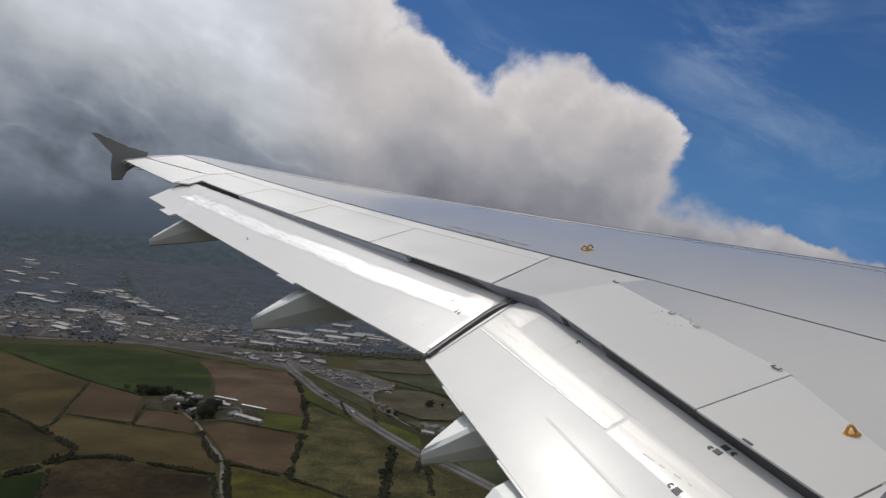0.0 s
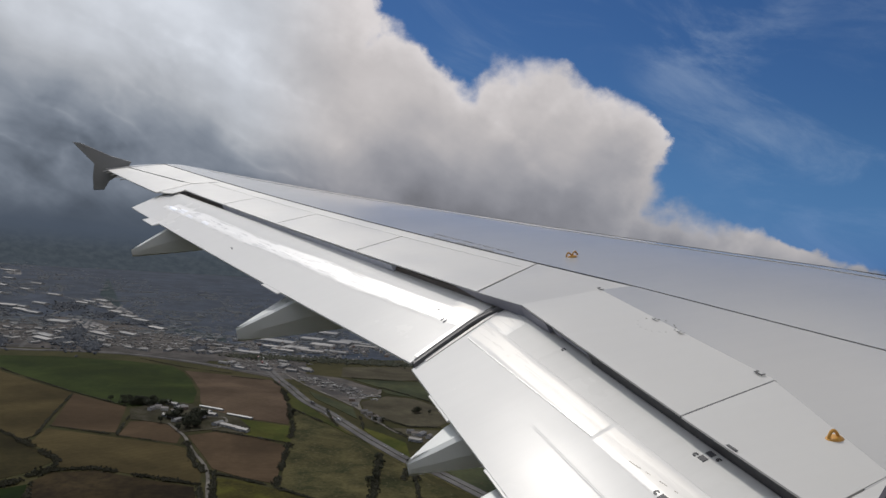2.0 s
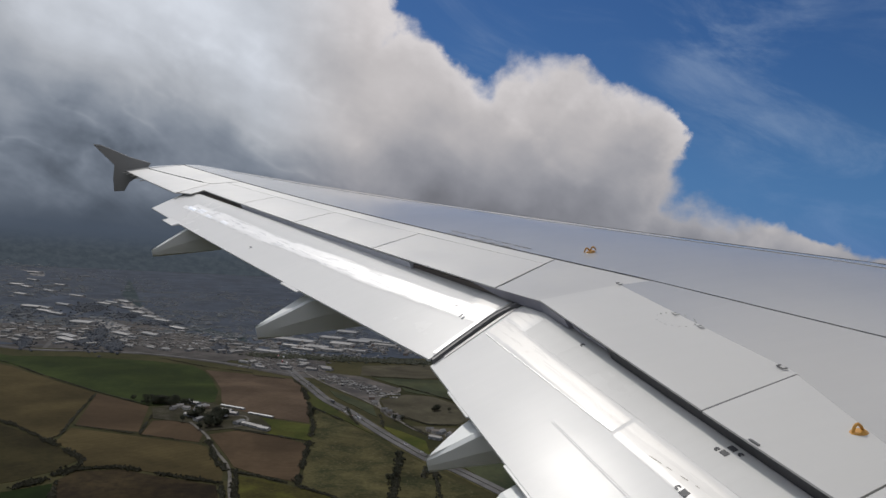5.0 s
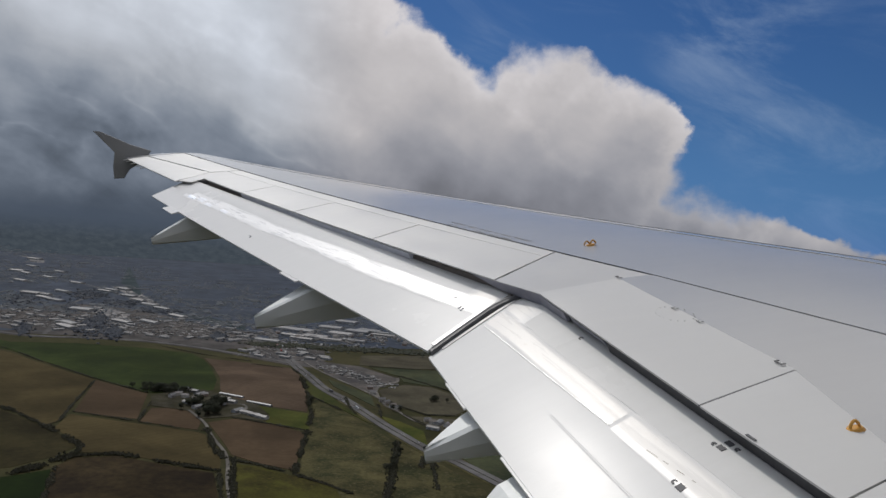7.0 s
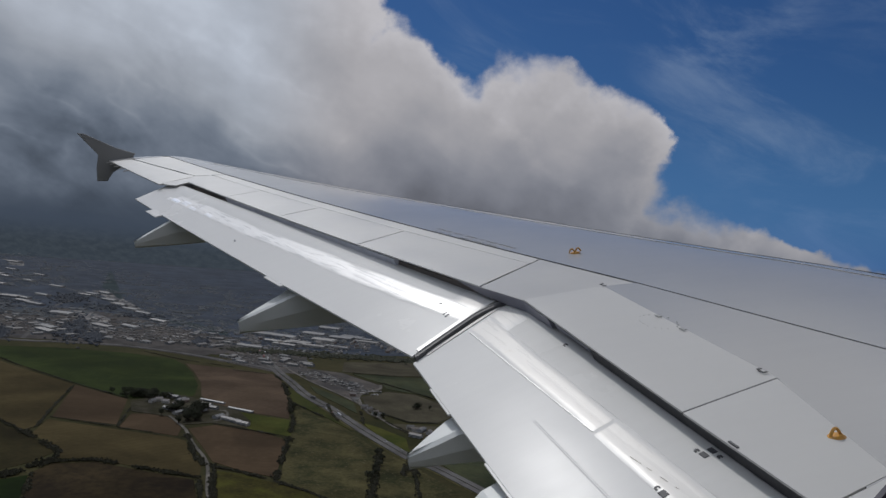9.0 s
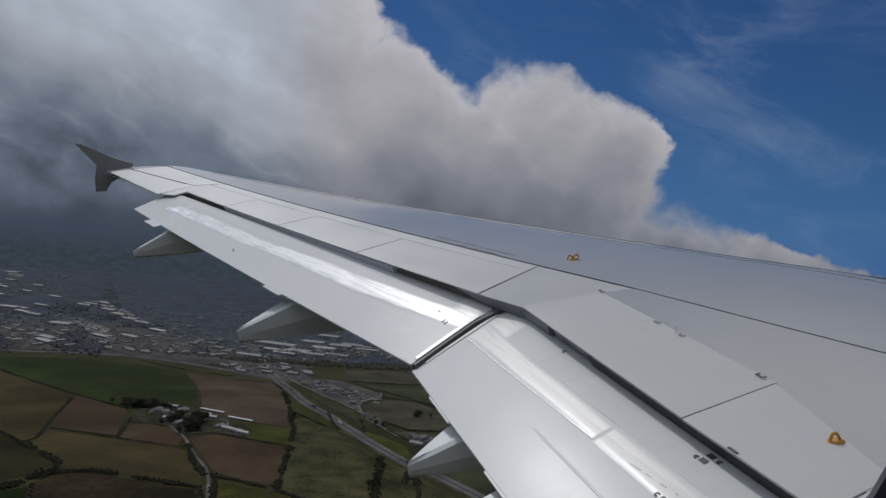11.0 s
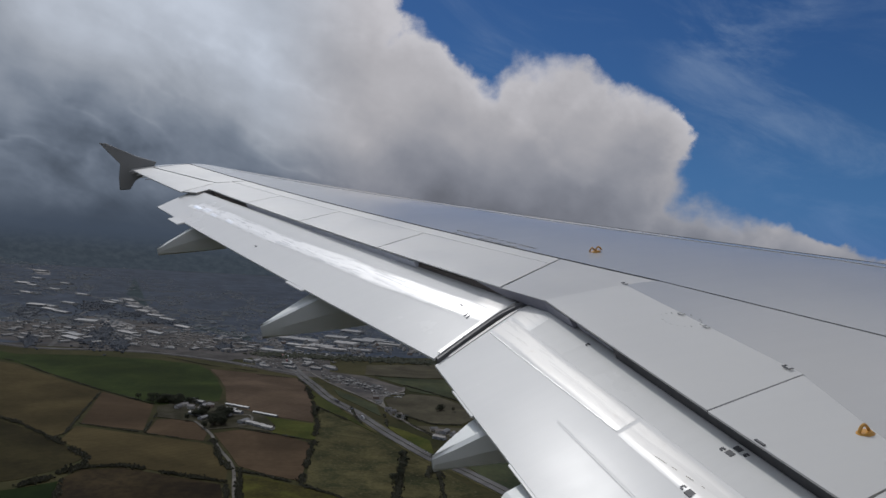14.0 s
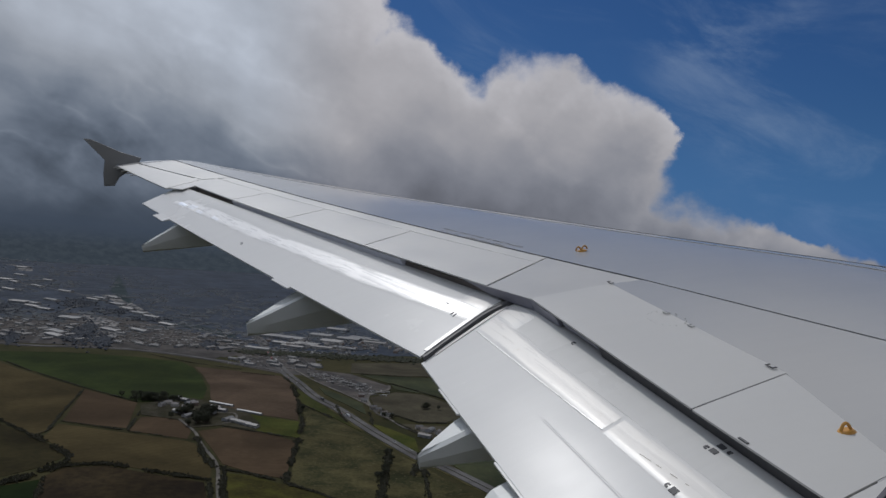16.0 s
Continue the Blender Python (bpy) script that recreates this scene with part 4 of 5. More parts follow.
GLASS_DARK = paint("dark_window", (0.03, 0.03, 0.035), 0.2)
CAR_PAINT = per_object("vehicle_paint", [(0.55, 0.55, 0.55), (0.05, 0.05, 0.06), (0.25, 0.04, 0.03), (0.30, 0.31, 0.33), (0.06, 0.09, 0.18)], 0.3)
TYRE = paint("tyre", (0.02, 0.02, 0.02), 0.8)


def flat(name, points, z, material, label, category, skirt=0.6):
    """A sheet of land with a rim that goes down into the ground."""
    bm = bmesh.new()
    top = [bm.verts.new((x, y, z)) for x, y in points]
    low = [bm.verts.new((x, y, z - skirt)) for x, y in points]
    bm.faces.new(top)
    for i in range(len(points)):
        j = (i + 1) % len(points)
        bm.faces.new((top[i], top[j], low[j], low[i]))
    return tagged(part(name, bm, material), label, category, kind="structure")


bm = bmesh.new()
bm.faces.new([bm.verts.new((4950 * math.cos(t), 4950 * math.sin(t), 0)) for t in [i * math.pi / 48 for i in range(96)]])
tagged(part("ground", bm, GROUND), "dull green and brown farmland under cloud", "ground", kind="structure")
horizon = [(4935 * math.sin(radians(t)), 4935 * math.cos(radians(t))) for t in range(40, -52, -4)]
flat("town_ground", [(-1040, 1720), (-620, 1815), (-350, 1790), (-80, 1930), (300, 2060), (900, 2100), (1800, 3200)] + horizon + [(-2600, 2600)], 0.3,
     HAZED_SOIL, "built-up ground between streets, haze in its blue-grey colour", "ground")

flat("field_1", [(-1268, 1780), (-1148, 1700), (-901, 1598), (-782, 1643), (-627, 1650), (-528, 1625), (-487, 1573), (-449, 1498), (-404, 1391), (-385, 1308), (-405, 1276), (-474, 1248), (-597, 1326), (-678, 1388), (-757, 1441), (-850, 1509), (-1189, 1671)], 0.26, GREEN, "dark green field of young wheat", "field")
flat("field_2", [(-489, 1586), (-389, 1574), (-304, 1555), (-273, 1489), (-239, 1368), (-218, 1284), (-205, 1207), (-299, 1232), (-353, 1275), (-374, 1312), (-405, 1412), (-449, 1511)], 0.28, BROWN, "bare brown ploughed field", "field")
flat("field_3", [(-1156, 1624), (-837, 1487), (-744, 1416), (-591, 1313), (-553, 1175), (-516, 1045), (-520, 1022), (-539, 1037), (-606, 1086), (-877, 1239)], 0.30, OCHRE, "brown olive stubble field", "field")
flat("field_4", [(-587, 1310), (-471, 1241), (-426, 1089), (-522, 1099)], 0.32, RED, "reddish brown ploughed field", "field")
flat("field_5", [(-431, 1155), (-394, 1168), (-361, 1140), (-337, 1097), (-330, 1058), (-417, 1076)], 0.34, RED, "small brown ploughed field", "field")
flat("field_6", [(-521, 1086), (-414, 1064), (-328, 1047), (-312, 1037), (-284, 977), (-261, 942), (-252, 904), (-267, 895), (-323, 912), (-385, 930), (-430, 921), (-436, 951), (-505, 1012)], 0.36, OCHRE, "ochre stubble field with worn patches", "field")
flat("field_7", [(-855, 1210), (-594, 1066), (-503, 1004), (-440, 948), (-447, 897), (-470, 852), (-547, 784)], 0.38, SHADED_OLIVE, "olive pasture painted dark as if shaded", "field")
flat("field_8", [(-428, 865), (-422, 900), (-380, 919), (-319, 902), (-253, 886), (-225, 809), (-195, 726), (-357, 691), (-397, 787)], 0.40, SHADED_FALLOW, "brown fallow field painted dark as under cloud", "field")
flat("field_9", [(-454, 824), (-427, 855), (-399, 787), (-359, 690), (-484, 663), (-550, 749)], 0.42, SHADED_GREEN, "green pasture painted dark as if shaded", "field")
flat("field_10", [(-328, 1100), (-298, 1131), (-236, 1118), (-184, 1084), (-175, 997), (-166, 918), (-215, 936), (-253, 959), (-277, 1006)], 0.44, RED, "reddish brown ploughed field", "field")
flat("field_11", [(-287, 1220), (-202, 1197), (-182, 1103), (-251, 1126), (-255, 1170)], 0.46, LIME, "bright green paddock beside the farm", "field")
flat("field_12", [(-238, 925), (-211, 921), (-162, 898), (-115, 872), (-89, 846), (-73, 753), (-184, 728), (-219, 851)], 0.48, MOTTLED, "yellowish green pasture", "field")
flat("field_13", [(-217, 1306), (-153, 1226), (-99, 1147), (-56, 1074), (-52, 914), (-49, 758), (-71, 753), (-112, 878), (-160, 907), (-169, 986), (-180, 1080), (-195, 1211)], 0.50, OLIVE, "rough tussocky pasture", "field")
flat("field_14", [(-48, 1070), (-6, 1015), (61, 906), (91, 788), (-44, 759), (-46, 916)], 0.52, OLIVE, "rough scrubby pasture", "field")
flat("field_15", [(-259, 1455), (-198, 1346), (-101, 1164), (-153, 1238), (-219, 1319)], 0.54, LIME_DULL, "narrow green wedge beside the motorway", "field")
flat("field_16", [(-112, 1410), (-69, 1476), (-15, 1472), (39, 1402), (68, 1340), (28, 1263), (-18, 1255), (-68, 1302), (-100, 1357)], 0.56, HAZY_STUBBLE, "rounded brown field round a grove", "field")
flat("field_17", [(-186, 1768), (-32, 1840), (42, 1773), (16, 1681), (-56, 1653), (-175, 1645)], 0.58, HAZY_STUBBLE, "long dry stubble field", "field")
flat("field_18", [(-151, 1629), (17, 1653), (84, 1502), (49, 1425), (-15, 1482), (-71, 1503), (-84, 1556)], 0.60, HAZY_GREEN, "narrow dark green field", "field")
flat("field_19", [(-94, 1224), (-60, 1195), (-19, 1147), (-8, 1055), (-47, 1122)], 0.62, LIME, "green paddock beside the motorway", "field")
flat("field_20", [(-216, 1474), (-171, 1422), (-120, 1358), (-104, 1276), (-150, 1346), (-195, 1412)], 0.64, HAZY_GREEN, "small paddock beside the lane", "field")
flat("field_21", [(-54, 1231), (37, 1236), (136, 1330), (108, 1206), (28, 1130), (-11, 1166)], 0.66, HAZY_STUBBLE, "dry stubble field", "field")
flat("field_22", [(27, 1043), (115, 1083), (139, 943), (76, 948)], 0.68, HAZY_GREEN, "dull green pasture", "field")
flat("yard", [(-266, 1657), (-173, 1632), (-84, 1532), (-87, 1485), (-115, 1440), (-113, 1371), (-174, 1447), (-230, 1527)], 0.33, YARD, "grey gravel storage yard", "yard")
flat("depot_yard", [(-456, 1781), (-357, 1811), (-275, 1795), (-253, 1664), (-253, 1580), (-309, 1580), (-404, 1631)], 0.34, YARD, "worn gravel depot beside the junction", "yard")
flat("farmyard", [(-462, 1231), (-437, 1286), (-399, 1302), (-290, 1231), (-257, 1170), (-256, 1131), (-305, 1142), (-343, 1115), (-372, 1154), (-436, 1168)], 0.72, FARM_DIRT, "worn gravel farmyard", "yard")
flat("works_yard", [(-1315, 1943), (-1172, 2066), (-1115, 2289), (-886, 2263), (-672, 2074), (-482, 1986), (-433, 1794), (-466, 1723), (-678, 1779), (-992, 1756), (-1226, 1813)], 0.36, YARD, "stained gravel works yard", "yard")
flat("town_green", [(-1274, 3001), (-1560, 3740), (-1610, 3880), (-1057, 2672), (-1052, 2629)], 0.46, HAZED_GRASS, "dull green playing field among houses", "field")
flat("grass_strip", [(-773, 2227), (-688, 2144), (-520, 2019), (-540, 2091), (-691, 2229)], 0.46, HAZED_GRASS, "dark grass strip beside the works", "field")
flat("freight_yard", [(-1253, 2864), (-1194, 2874), (-1059, 2670), (-828, 2311), (-848, 2295), (-1019, 2481), (-1114, 2661)], 0.44, PALE_YARD, "long pale yard between works sheds", "yard")
flat("car_park", [(-1049, 2173), (-1032, 2310), (-877, 2143), (-849, 2024), (-967, 2116)], 0.48, PALE_YARD, "dusty grey car park of a works", "yard")
flat("storage_yard", [(-874, 2005), (-807, 1977), (-776, 1927), (-801, 1887)], 0.50, PALE_YARD, "pale bare storage yard among trees", "yard")
flat("estate_yard", [(-2260, 4002), (-2097, 3972), (-1942, 3691), (-1986, 3663), (-2173, 3952)], 0.44, PALE_YARD, "pale yard of a far industrial estate", "yard")
flat("road_margin", [(-1050, 1690), (-942, 1708), (-842, 1728), (-666, 1752), (-480, 1700), (-469, 1829), (-614, 1881), (-724, 1874), (-845, 1772), (-971, 1745)], 0.42, MARGIN, "bare grey brown ground along the link road", "ground")


def smooth_line(points, step=12.0):
    out = []
    pts = [Vector((*p, 0)) for p in points]
    for i in range(len(pts) - 1):
        p0, p1, p2, p3 = pts[max(0, i - 1)], pts[i], pts[i + 1], pts[min(len(pts) - 1, i + 2)]
        n = max(2, int((p2 - p1).length / step))
        for j in range(n):
            t = j / n
            out.append(0.5 * (2 * p1 + (p2 - p0) * t + (2 * p0 - 5 * p1 + 4 * p2 - p3) * t * t + (3 * p1 - p0 - 3 * p2 + p3) * t ** 3))
    return out + [pts[-1]]


def ribbon(name, points, width, z, material, label, category, shift=0.0):
    line = smooth_line(points)
    bm = bmesh.new()
    prev = None
    for i, p in enumerate(line):
        d = (line[min(i + 1, len(line) - 1)] - line[max(i - 1, 0)]).normalized()
        s = Vector((-d.y, d.x, 0))
        row = [bm.verts.new((*(p + s * (shift + o))[:2], h)) for o, h in ((-width / 2, z - 0.5), (-width / 2, z), (width / 2, z), (width / 2, z - 0.5))]
        if prev:
            for a in range(3):
                bm.faces.new((prev[a], prev[a + 1], row[a + 1], row[a]))
        prev = row
    return tagged(part(name, bm, material), label, category, kind="structure")


MOTORWAY = [(-502, 2157), (-381, 1797), (-307, 1601), (-258, 1496), (-206, 1382), (-154, 1300), (-95, 1190), (-46, 1107), (-7, 1046), (27, 1010), (69, 951), (129, 863)]
LINK = [(-1327, 1861), (-959, 1697), (-783, 1723), (-660, 1734), (-522, 1700), (-409, 1650), (-341, 1619), (-304, 1596)]
ribbon("verge", MOTORWAY[2:], 30, 0.22, OLIVE, "grass verges of the motorway", "verge")
ribbon("verge", LINK, 26, 0.24, MARGIN, "dusty grey verges of the link road", "verge")
ribbon("road_1", MOTORWAY, 9.5, 0.85, TARMAC, "grey motorway carriageway", "road", 5.7)
ribbon("road_2", MOTORWAY, 9.5, 0.85, TARMAC, "grey motorway carriageway", "road", -5.7)
ribbon("road_3", LINK, 13.0, 0.80, TARMAC, "grey link road at the edge of town", "road")
ribbon("road_4", [(-376, 1160), (-348, 1120), (-330, 1093), (-298, 1027), (-266, 970), (-249, 927), (-232, 867), (-212, 807), (-186, 728)], 4.2, 0.9, DIRT, "pale narrow farm lane", "lane")
ribbon("road_5", [(-297, 1641), (-230, 1527), (-174, 1447), (-124, 1376), (-106, 1345), (-88, 1290), (-65, 1258), (-39, 1210), (-7, 1185), (37, 1210)], 4.5, 0.9, DIRT, "pale narrow country lane", "lane")
ribbon("road_6", [(-106, 1350), (-115, 1399), (-114, 1435), (-101, 1468), (-84, 1497), (-85, 1538)], 5.5, 0.92, DIRT, "pale curved farm track", "lane")
ribbon("road_7", [(-308, 1152), (-298, 1162), (-298, 1193), (-309, 1220), (-339, 1213)], 4.0, 0.94, DIRT, "pale farmyard drive", "lane")
ribbon("road_8", [(-2053, 3017), (-1796, 3147), (-1583, 3009), (-1324, 2837), (-1106, 2620), (-848, 2295), (-662, 2043), (-531, 1954), (-458, 1979)], 9, 0.52, TARMAC, "grey main street through the town", "road")
ribbon("road_9", [(-895, 1719), (-977, 1940), (-1090, 2222), (-1138, 2406), (-1151, 2571)], 10, 0.54, TARMAC, "pale works road", "road")
ribbon("road_10", [(-460, 1797), (-363, 1835), (-233, 1872), (-26, 1877)], 10, 0.5, TARMAC, "grey railway cutting road", "road")

rng = random.Random(7)


def clump(bm, x, y, z, r, h):
    """A small uneven tuft of leaves: a pinched, tilted octahedron."""
    ring = []
    for i in range(5):
        t = i * math.tau / 5 + rng.uniform(-0.3, 0.3)
        k = r * rng.uniform(0.7, 1.2)
        ring.append(bm.verts.new((x + k * math.cos(t), y + k * math.sin(t), z + h * rng.uniform(0.25, 0.55))))
    top = bm.verts.new((x + rng.uniform(-.3, .3) * r, y + rng.uniform(-.3, .3) * r, z + h * rng.uniform(0.85, 1.15)))
    low = bm.verts.new((x, y, z))
    for i in range(5):
        bm.faces.new((ring[i], ring[(i + 1) % 5], top))
        bm.faces.new((ring[(i + 1) % 5], ring[i], low))


def hedge(points, width=4.0, label="dark bare hedgerow between fields"):
    """Many small tufts in a ragged row, with gaps and a few taller bushes."""
    bm = bmesh.new()
    phase = rng.uniform(0, 100)
    for p, q in zip(points, points[1:]):
        p, q = Vector(p), Vector(q)
        n = max(1, int((q - p).length / 1.15))
        for i in range(n + 1):
            c = p.lerp(q, i / n)
            swell = noise.noise(Vector((c.x * 0.04, c.y * 0.04, phase)))
            if swell < -0.42:
                continue
            for j in range(max(1, round(width * (0.42 + 0.35 * swell)))):
                k = rng.uniform(0.75, 1.2) * (1.0 + 0.45 * swell) * (1.45 if rng.random() < 0.05 else 1.0)
                clump(bm, c.x + rng.gauss(0, 0.26 + 0.22 * swell) * width, c.y + rng.gauss(0, 0.26 + 0.22 * swell) * width, 0.5, 1.35 * k, min(2.6, 1.0 + 0.13 * width) * k)
    return tagged(part("hedge", bm, LEAF), label, "hedge", "hedgerows")


HEDGES = (
    ([(-1175, 1650), (-856, 1520), (-755, 1436), (-595, 1321), (-474, 1248)], 3.0),
    ([(-590, 1314), (-553, 1175), (-516, 1045), (-520, 1022)], 3.4),
    ([(-866, 1224), (-602, 1081), (-535, 1029), (-438, 948), (-430, 921)], 8.0),
    ([(-458, 831), (-446, 854), (-439, 882), (-426, 908)], 13),
    ([(-426, 908), (-383, 926), (-323, 910), (-249, 894)], 11),
    ([(-524, 1099), (-488, 1091), (-428, 1079)], 3.4),
    ([(-416, 1073), (-369, 1064)], 3.0),
    ([(-363, 1059), (-329, 1055)], 3.0),
    ([(-445, 1188), (-420, 1078)], 3.2),
    ([(-318, 1065), (-282, 978), (-259, 942)], 7),
    ([(-247, 946), (-227, 868), (-201, 785)], 8),
    ([(-247, 884), (-223, 813), (-198, 740)], 6),
    ([(-243, 938), (-213, 930), (-163, 904), (-115, 874), (-90, 853)], 5.5),
    ([(-303, 1136), (-249, 1120), (-180, 1095)], 4.0),
    ([(-267, 1474), (-226, 1326), (-195, 1192), (-182, 1079), (-172, 985), (-164, 910)], 7.5),
    ([(-218, 1315), (-154, 1233)], 4.5),
    ([(-166, 1350), (-149, 1276), (-129, 1215)], 4),
    ([(-52, 1081), (-51, 1007), (-49, 915), (-49, 821)], 9),
    ([(-101, 1347), (-67, 1294), (-18, 1247), (33, 1257)], 5),
    ([(-153, 1642), (-56, 1646), (17, 1667)], 3.5),
    ([(-84, 1556), (-15, 1488), (54, 1418)], 4.5),
    ([(-425, 860), (-397, 787), (-363, 703)], 6),
    ([(-101, 1294), (-88, 1211)], 4),
    ([(-54, 1238), (-11, 1173)], 3.5),
    ([(-386, 1562), (-302, 1550), (-273, 1495)], 2.6),
    ([(-618, 1688), (-503, 1623), (-394, 1593)], 2.6),
    ([(-16, 968), (-7, 1046), (7, 889)], 7),
)
for line, w in HEDGES:
    hedge(line, w)


def tree(height, spread, seed):
    """Trunk, limbs and a crown of many loose tufts, round the origin."""
    r = random.Random(seed)
    root = tagged(new("tree"), "dark leafy tree in a farm grove", "tree", "trees")
    rings = [[(k * math.cos(t) + lean, k * math.sin(t), z) for t in [i * math.tau / 6 for i in range(6)]] for z, k, lean in ((-0.3, 0.45, 0), (height * 0.35, 0.3, 0.2), (height * 0.7, 0.12, 0.1))]
    part("trunk", loft(rings), BARK, root)
    for i in range(4):
        t = i * math.tau / 4 + r.uniform(0, 1)
        z = height * r.uniform(0.28, 0.45)
        e = Vector((math.cos(t) * spread * 0.7, math.sin(t) * spread * 0.7, height * 0.65))
        rings = [[(p.x + k * math.cos(s), p.y + k * math.sin(s), p.z) for s in [j * math.tau / 4 for j in range(4)]] for p, k in ((Vector((0.1, 0, z)), 0.16), (e, 0.05))]
        part("limb", loft(rings), BARK, root)
    bm = bmesh.new()
    for i in range(110):
        t, u = r.uniform(0, math.tau), r.random()
        z = height * (0.3 + 0.6 * u)
        reach = spread * math.sqrt(r.random()) * (0.55 + 0.9 * u * (1.25 - u))
        clump(bm, reach * math.cos(t), reach * math.sin(t), z, height * r.uniform(0.06, 0.10), height * r.uniform(0.08, 0.13))
    part("crown", bm, CROWN, root)
    return root


kinds = [tree(7.5, 4.2, 1), tree(9, 4.4, 2), tree(6.2, 3.8, 3)]
spots = []
GROVES = ((-459, 1271, 30, 15, 44), (-382, 1205, 9, 20, 12), (-347, 1187, 10, 36, 34), (-336, 1152, 12, 12, 8), (-7, 1356, 16, 10, 9), (-53, 958, 6, 70, 7), (-211, 1245, 4, 40, 4), (-66, 1270, 10, 6, 4))
for cx, cy, sx, sy, n in GROVES:
    for i in range(n):
        spots.append((cx + rng.gauss(0, 0.6) * sx, cy + rng.gauss(0, 0.6) * sy))
for i, (x, y) in enumerate(spots):
    m = pose(x, y, 0.45, 0, 0, rng.uniform(0, 360))
    if i < 3:
        kinds[i].matrix_basis = m
    else:
        copy_thing(kinds[i % 3], m @ Matrix.Diagonal((*[rng.uniform(0.8, 1.25) * (1.3 if y > 1130 and x < -300 else 1.0)] * 3, 1)))


def building(name, sx, sy, wall_h, roof_h, wall_mat, roof_mat, label, category, group, openings=3):
    """Walls, a pitched roof with eaves, and door and window openings on the long side."""
    root = tagged(new(name), label, category, group)
    part("wall", block(bmesh.new(), 0, 0, -0.4, sx, sy, wall_h + 0.4), wall_mat, root)
    bm = bmesh.new()
    o = 0.4
    ends = []
    for x in (-sx / 2 - o, sx / 2 + o):
        ends.append([bm.verts.new(p) for p in ((x, -sy / 2 - o, wall_h), (x, 0, wall_h + roof_h), (x, sy / 2 + o, wall_h), (x, sy / 2 + o, wall_h + 0.25), (x, 0, wall_h + roof_h + 0.3), (x, -sy / 2 - o, wall_h + 0.25))])
    for i in range(6):
        bm.faces.new((ends[0][i], ends[0][(i + 1) % 6], ends[1][(i + 1) % 6], ends[1][i]))
    bm.faces.new(ends[0])
    bm.faces.new(ends[1])
    for x in (-sx / 2, sx / 2):
        bm2 = bmesh.new()
        vs = [bm2.verts.new((x, y, z)) for y, z in ((-sy / 2, wall_h), (sy / 2, wall_h), (0, wall_h + roof_h))]
        ws = [bm2.verts.new((x * 0.97, y, z)) for y, z in ((-sy / 2, wall_h), (sy / 2, wall_h), (0, wall_h + roof_h))]
        bm2.faces.new(vs)
        bm2.faces.new(ws)
        for i in range(3):
            bm2.faces.new((vs[i], vs[(i + 1) % 3], ws[(i + 1) % 3], ws[i]))
        part("gable", bm2, wall_mat, root)
    part("roof", bm, roof_mat, root)
    for i in range(openings):
        x = sx * ((i + 0.5) / openings - 0.5)
        w, h = (1.2, 1.3) if category == "house" else (min(5, sx / openings * 0.5), wall_h * 0.55)
        part("window" if category == "house" else "loading_door", block(bmesh.new(), x, -sy / 2 - 0.02, 1.0 if category == "house" else 0.0, w, 0.1, h), GLASS_DARK if category == "house" else LOADING_DOOR, root)
    return root


def strew(template, places):
    for i, (x, y, turn) in enumerate(places):
        m = pose(x, y, 0.3, 0, 0, turn)
        if i == 0:
            template.matrix_basis = m
        else:
            copy_thing(template, m)


# the farm
strew(building("barn", 46, 5.5, 2.0, 0.8, SHED_WALL, PALE_ROOF, "long pale roofed poultry barn in a farmyard", "barn", "long barns", 4), [(x, y, -22) for x, y in [(-344, 1274), (-287, 1232)]])
strew(building("barn", 20, 9, 3.6, 1.6, SHED_WALL, SHED_ROOF, "grey sheet metal barn on the farm", "barn", "farm sheds", 2),
      [(x, y, rng.choice((-22, -18, 68, -25))) for x, y in [(-426, 1282), (-410, 1279), (-392, 1259), (-345, 1243), (-332, 1227), (-306, 1174), (-290, 1165), (-275, 1156), (-262, 1147), (-345, 1210), (-389, 1198), (-368, 1178), (-5, 1162), (3, 1199)]])
strew(building("farmhouse", 11, 6.5, 4.4, 2.2, HOUSE_WALL, HOUSE_ROOF, "pale rendered farmhouse with a slate roof", "house", "farmhouses", 3),
      [(x, y, rng.choice((15, -30, 0, 70, 40))) for x, y in [(-423, 1247), (-428, 1232), (-388, 1226), (-383, 1254), (-408, 1236), (-88, 1308), (-76, 1286), (-66, 1274), (-97, 1322), (-7, 1195), (-15, 1207), (15, 1185), (-128, 1414), (-118, 1374)]])
# warehouses and works at the edge of the town
strew(building("warehouse", 62, 40, 6, 1.8, SHED_WALL, SHED_ROOF, "large pale roofed warehouse in an industrial estate", "warehouse", "large warehouses", 5),
      [(x, y, -14 + rng.uniform(-5, 5)) for x, y in [(-441, 2096), (-328, 1985), (-380, 2076), (-319, 2178), (-295, 2331), (-275, 2073), (-1316, 2441), (-2074, 3850), (-1764, 3153), (-1016, 2153), (-238, 2144), (-210, 2174)]])
strew(building("warehouse", 62, 22, 5, 1.6, SHED_WALL, SHED_ROOF, "grey roofed works unit in a row of sheds", "warehouse", "works units", 4),
      [(x, y, (-14 if x > -600 else -32) + rng.uniform(-6, 6)) for x, y in [(-1183, 2715), (-1160, 2769), (-1062, 2571), (-987, 2470), (-915, 2379), (-850, 2310), (-1183, 2662), (-752, 2168), (-1231, 2354), (-1173, 2310), (-925, 1893), (-904, 1838), (-1646, 3261), (-1548, 2984), (-1694, 3088), (-1379, 2863), (-287, 1957), (-229, 1972), (-164, 2108), (-184, 2155), (-386, 1981), (-771, 2016), (-832, 1984), (-1278, 2436), (-1276, 2557), (-424, 1865), (-355, 1937), (-1852, 3419), (-1552, 2796)]])
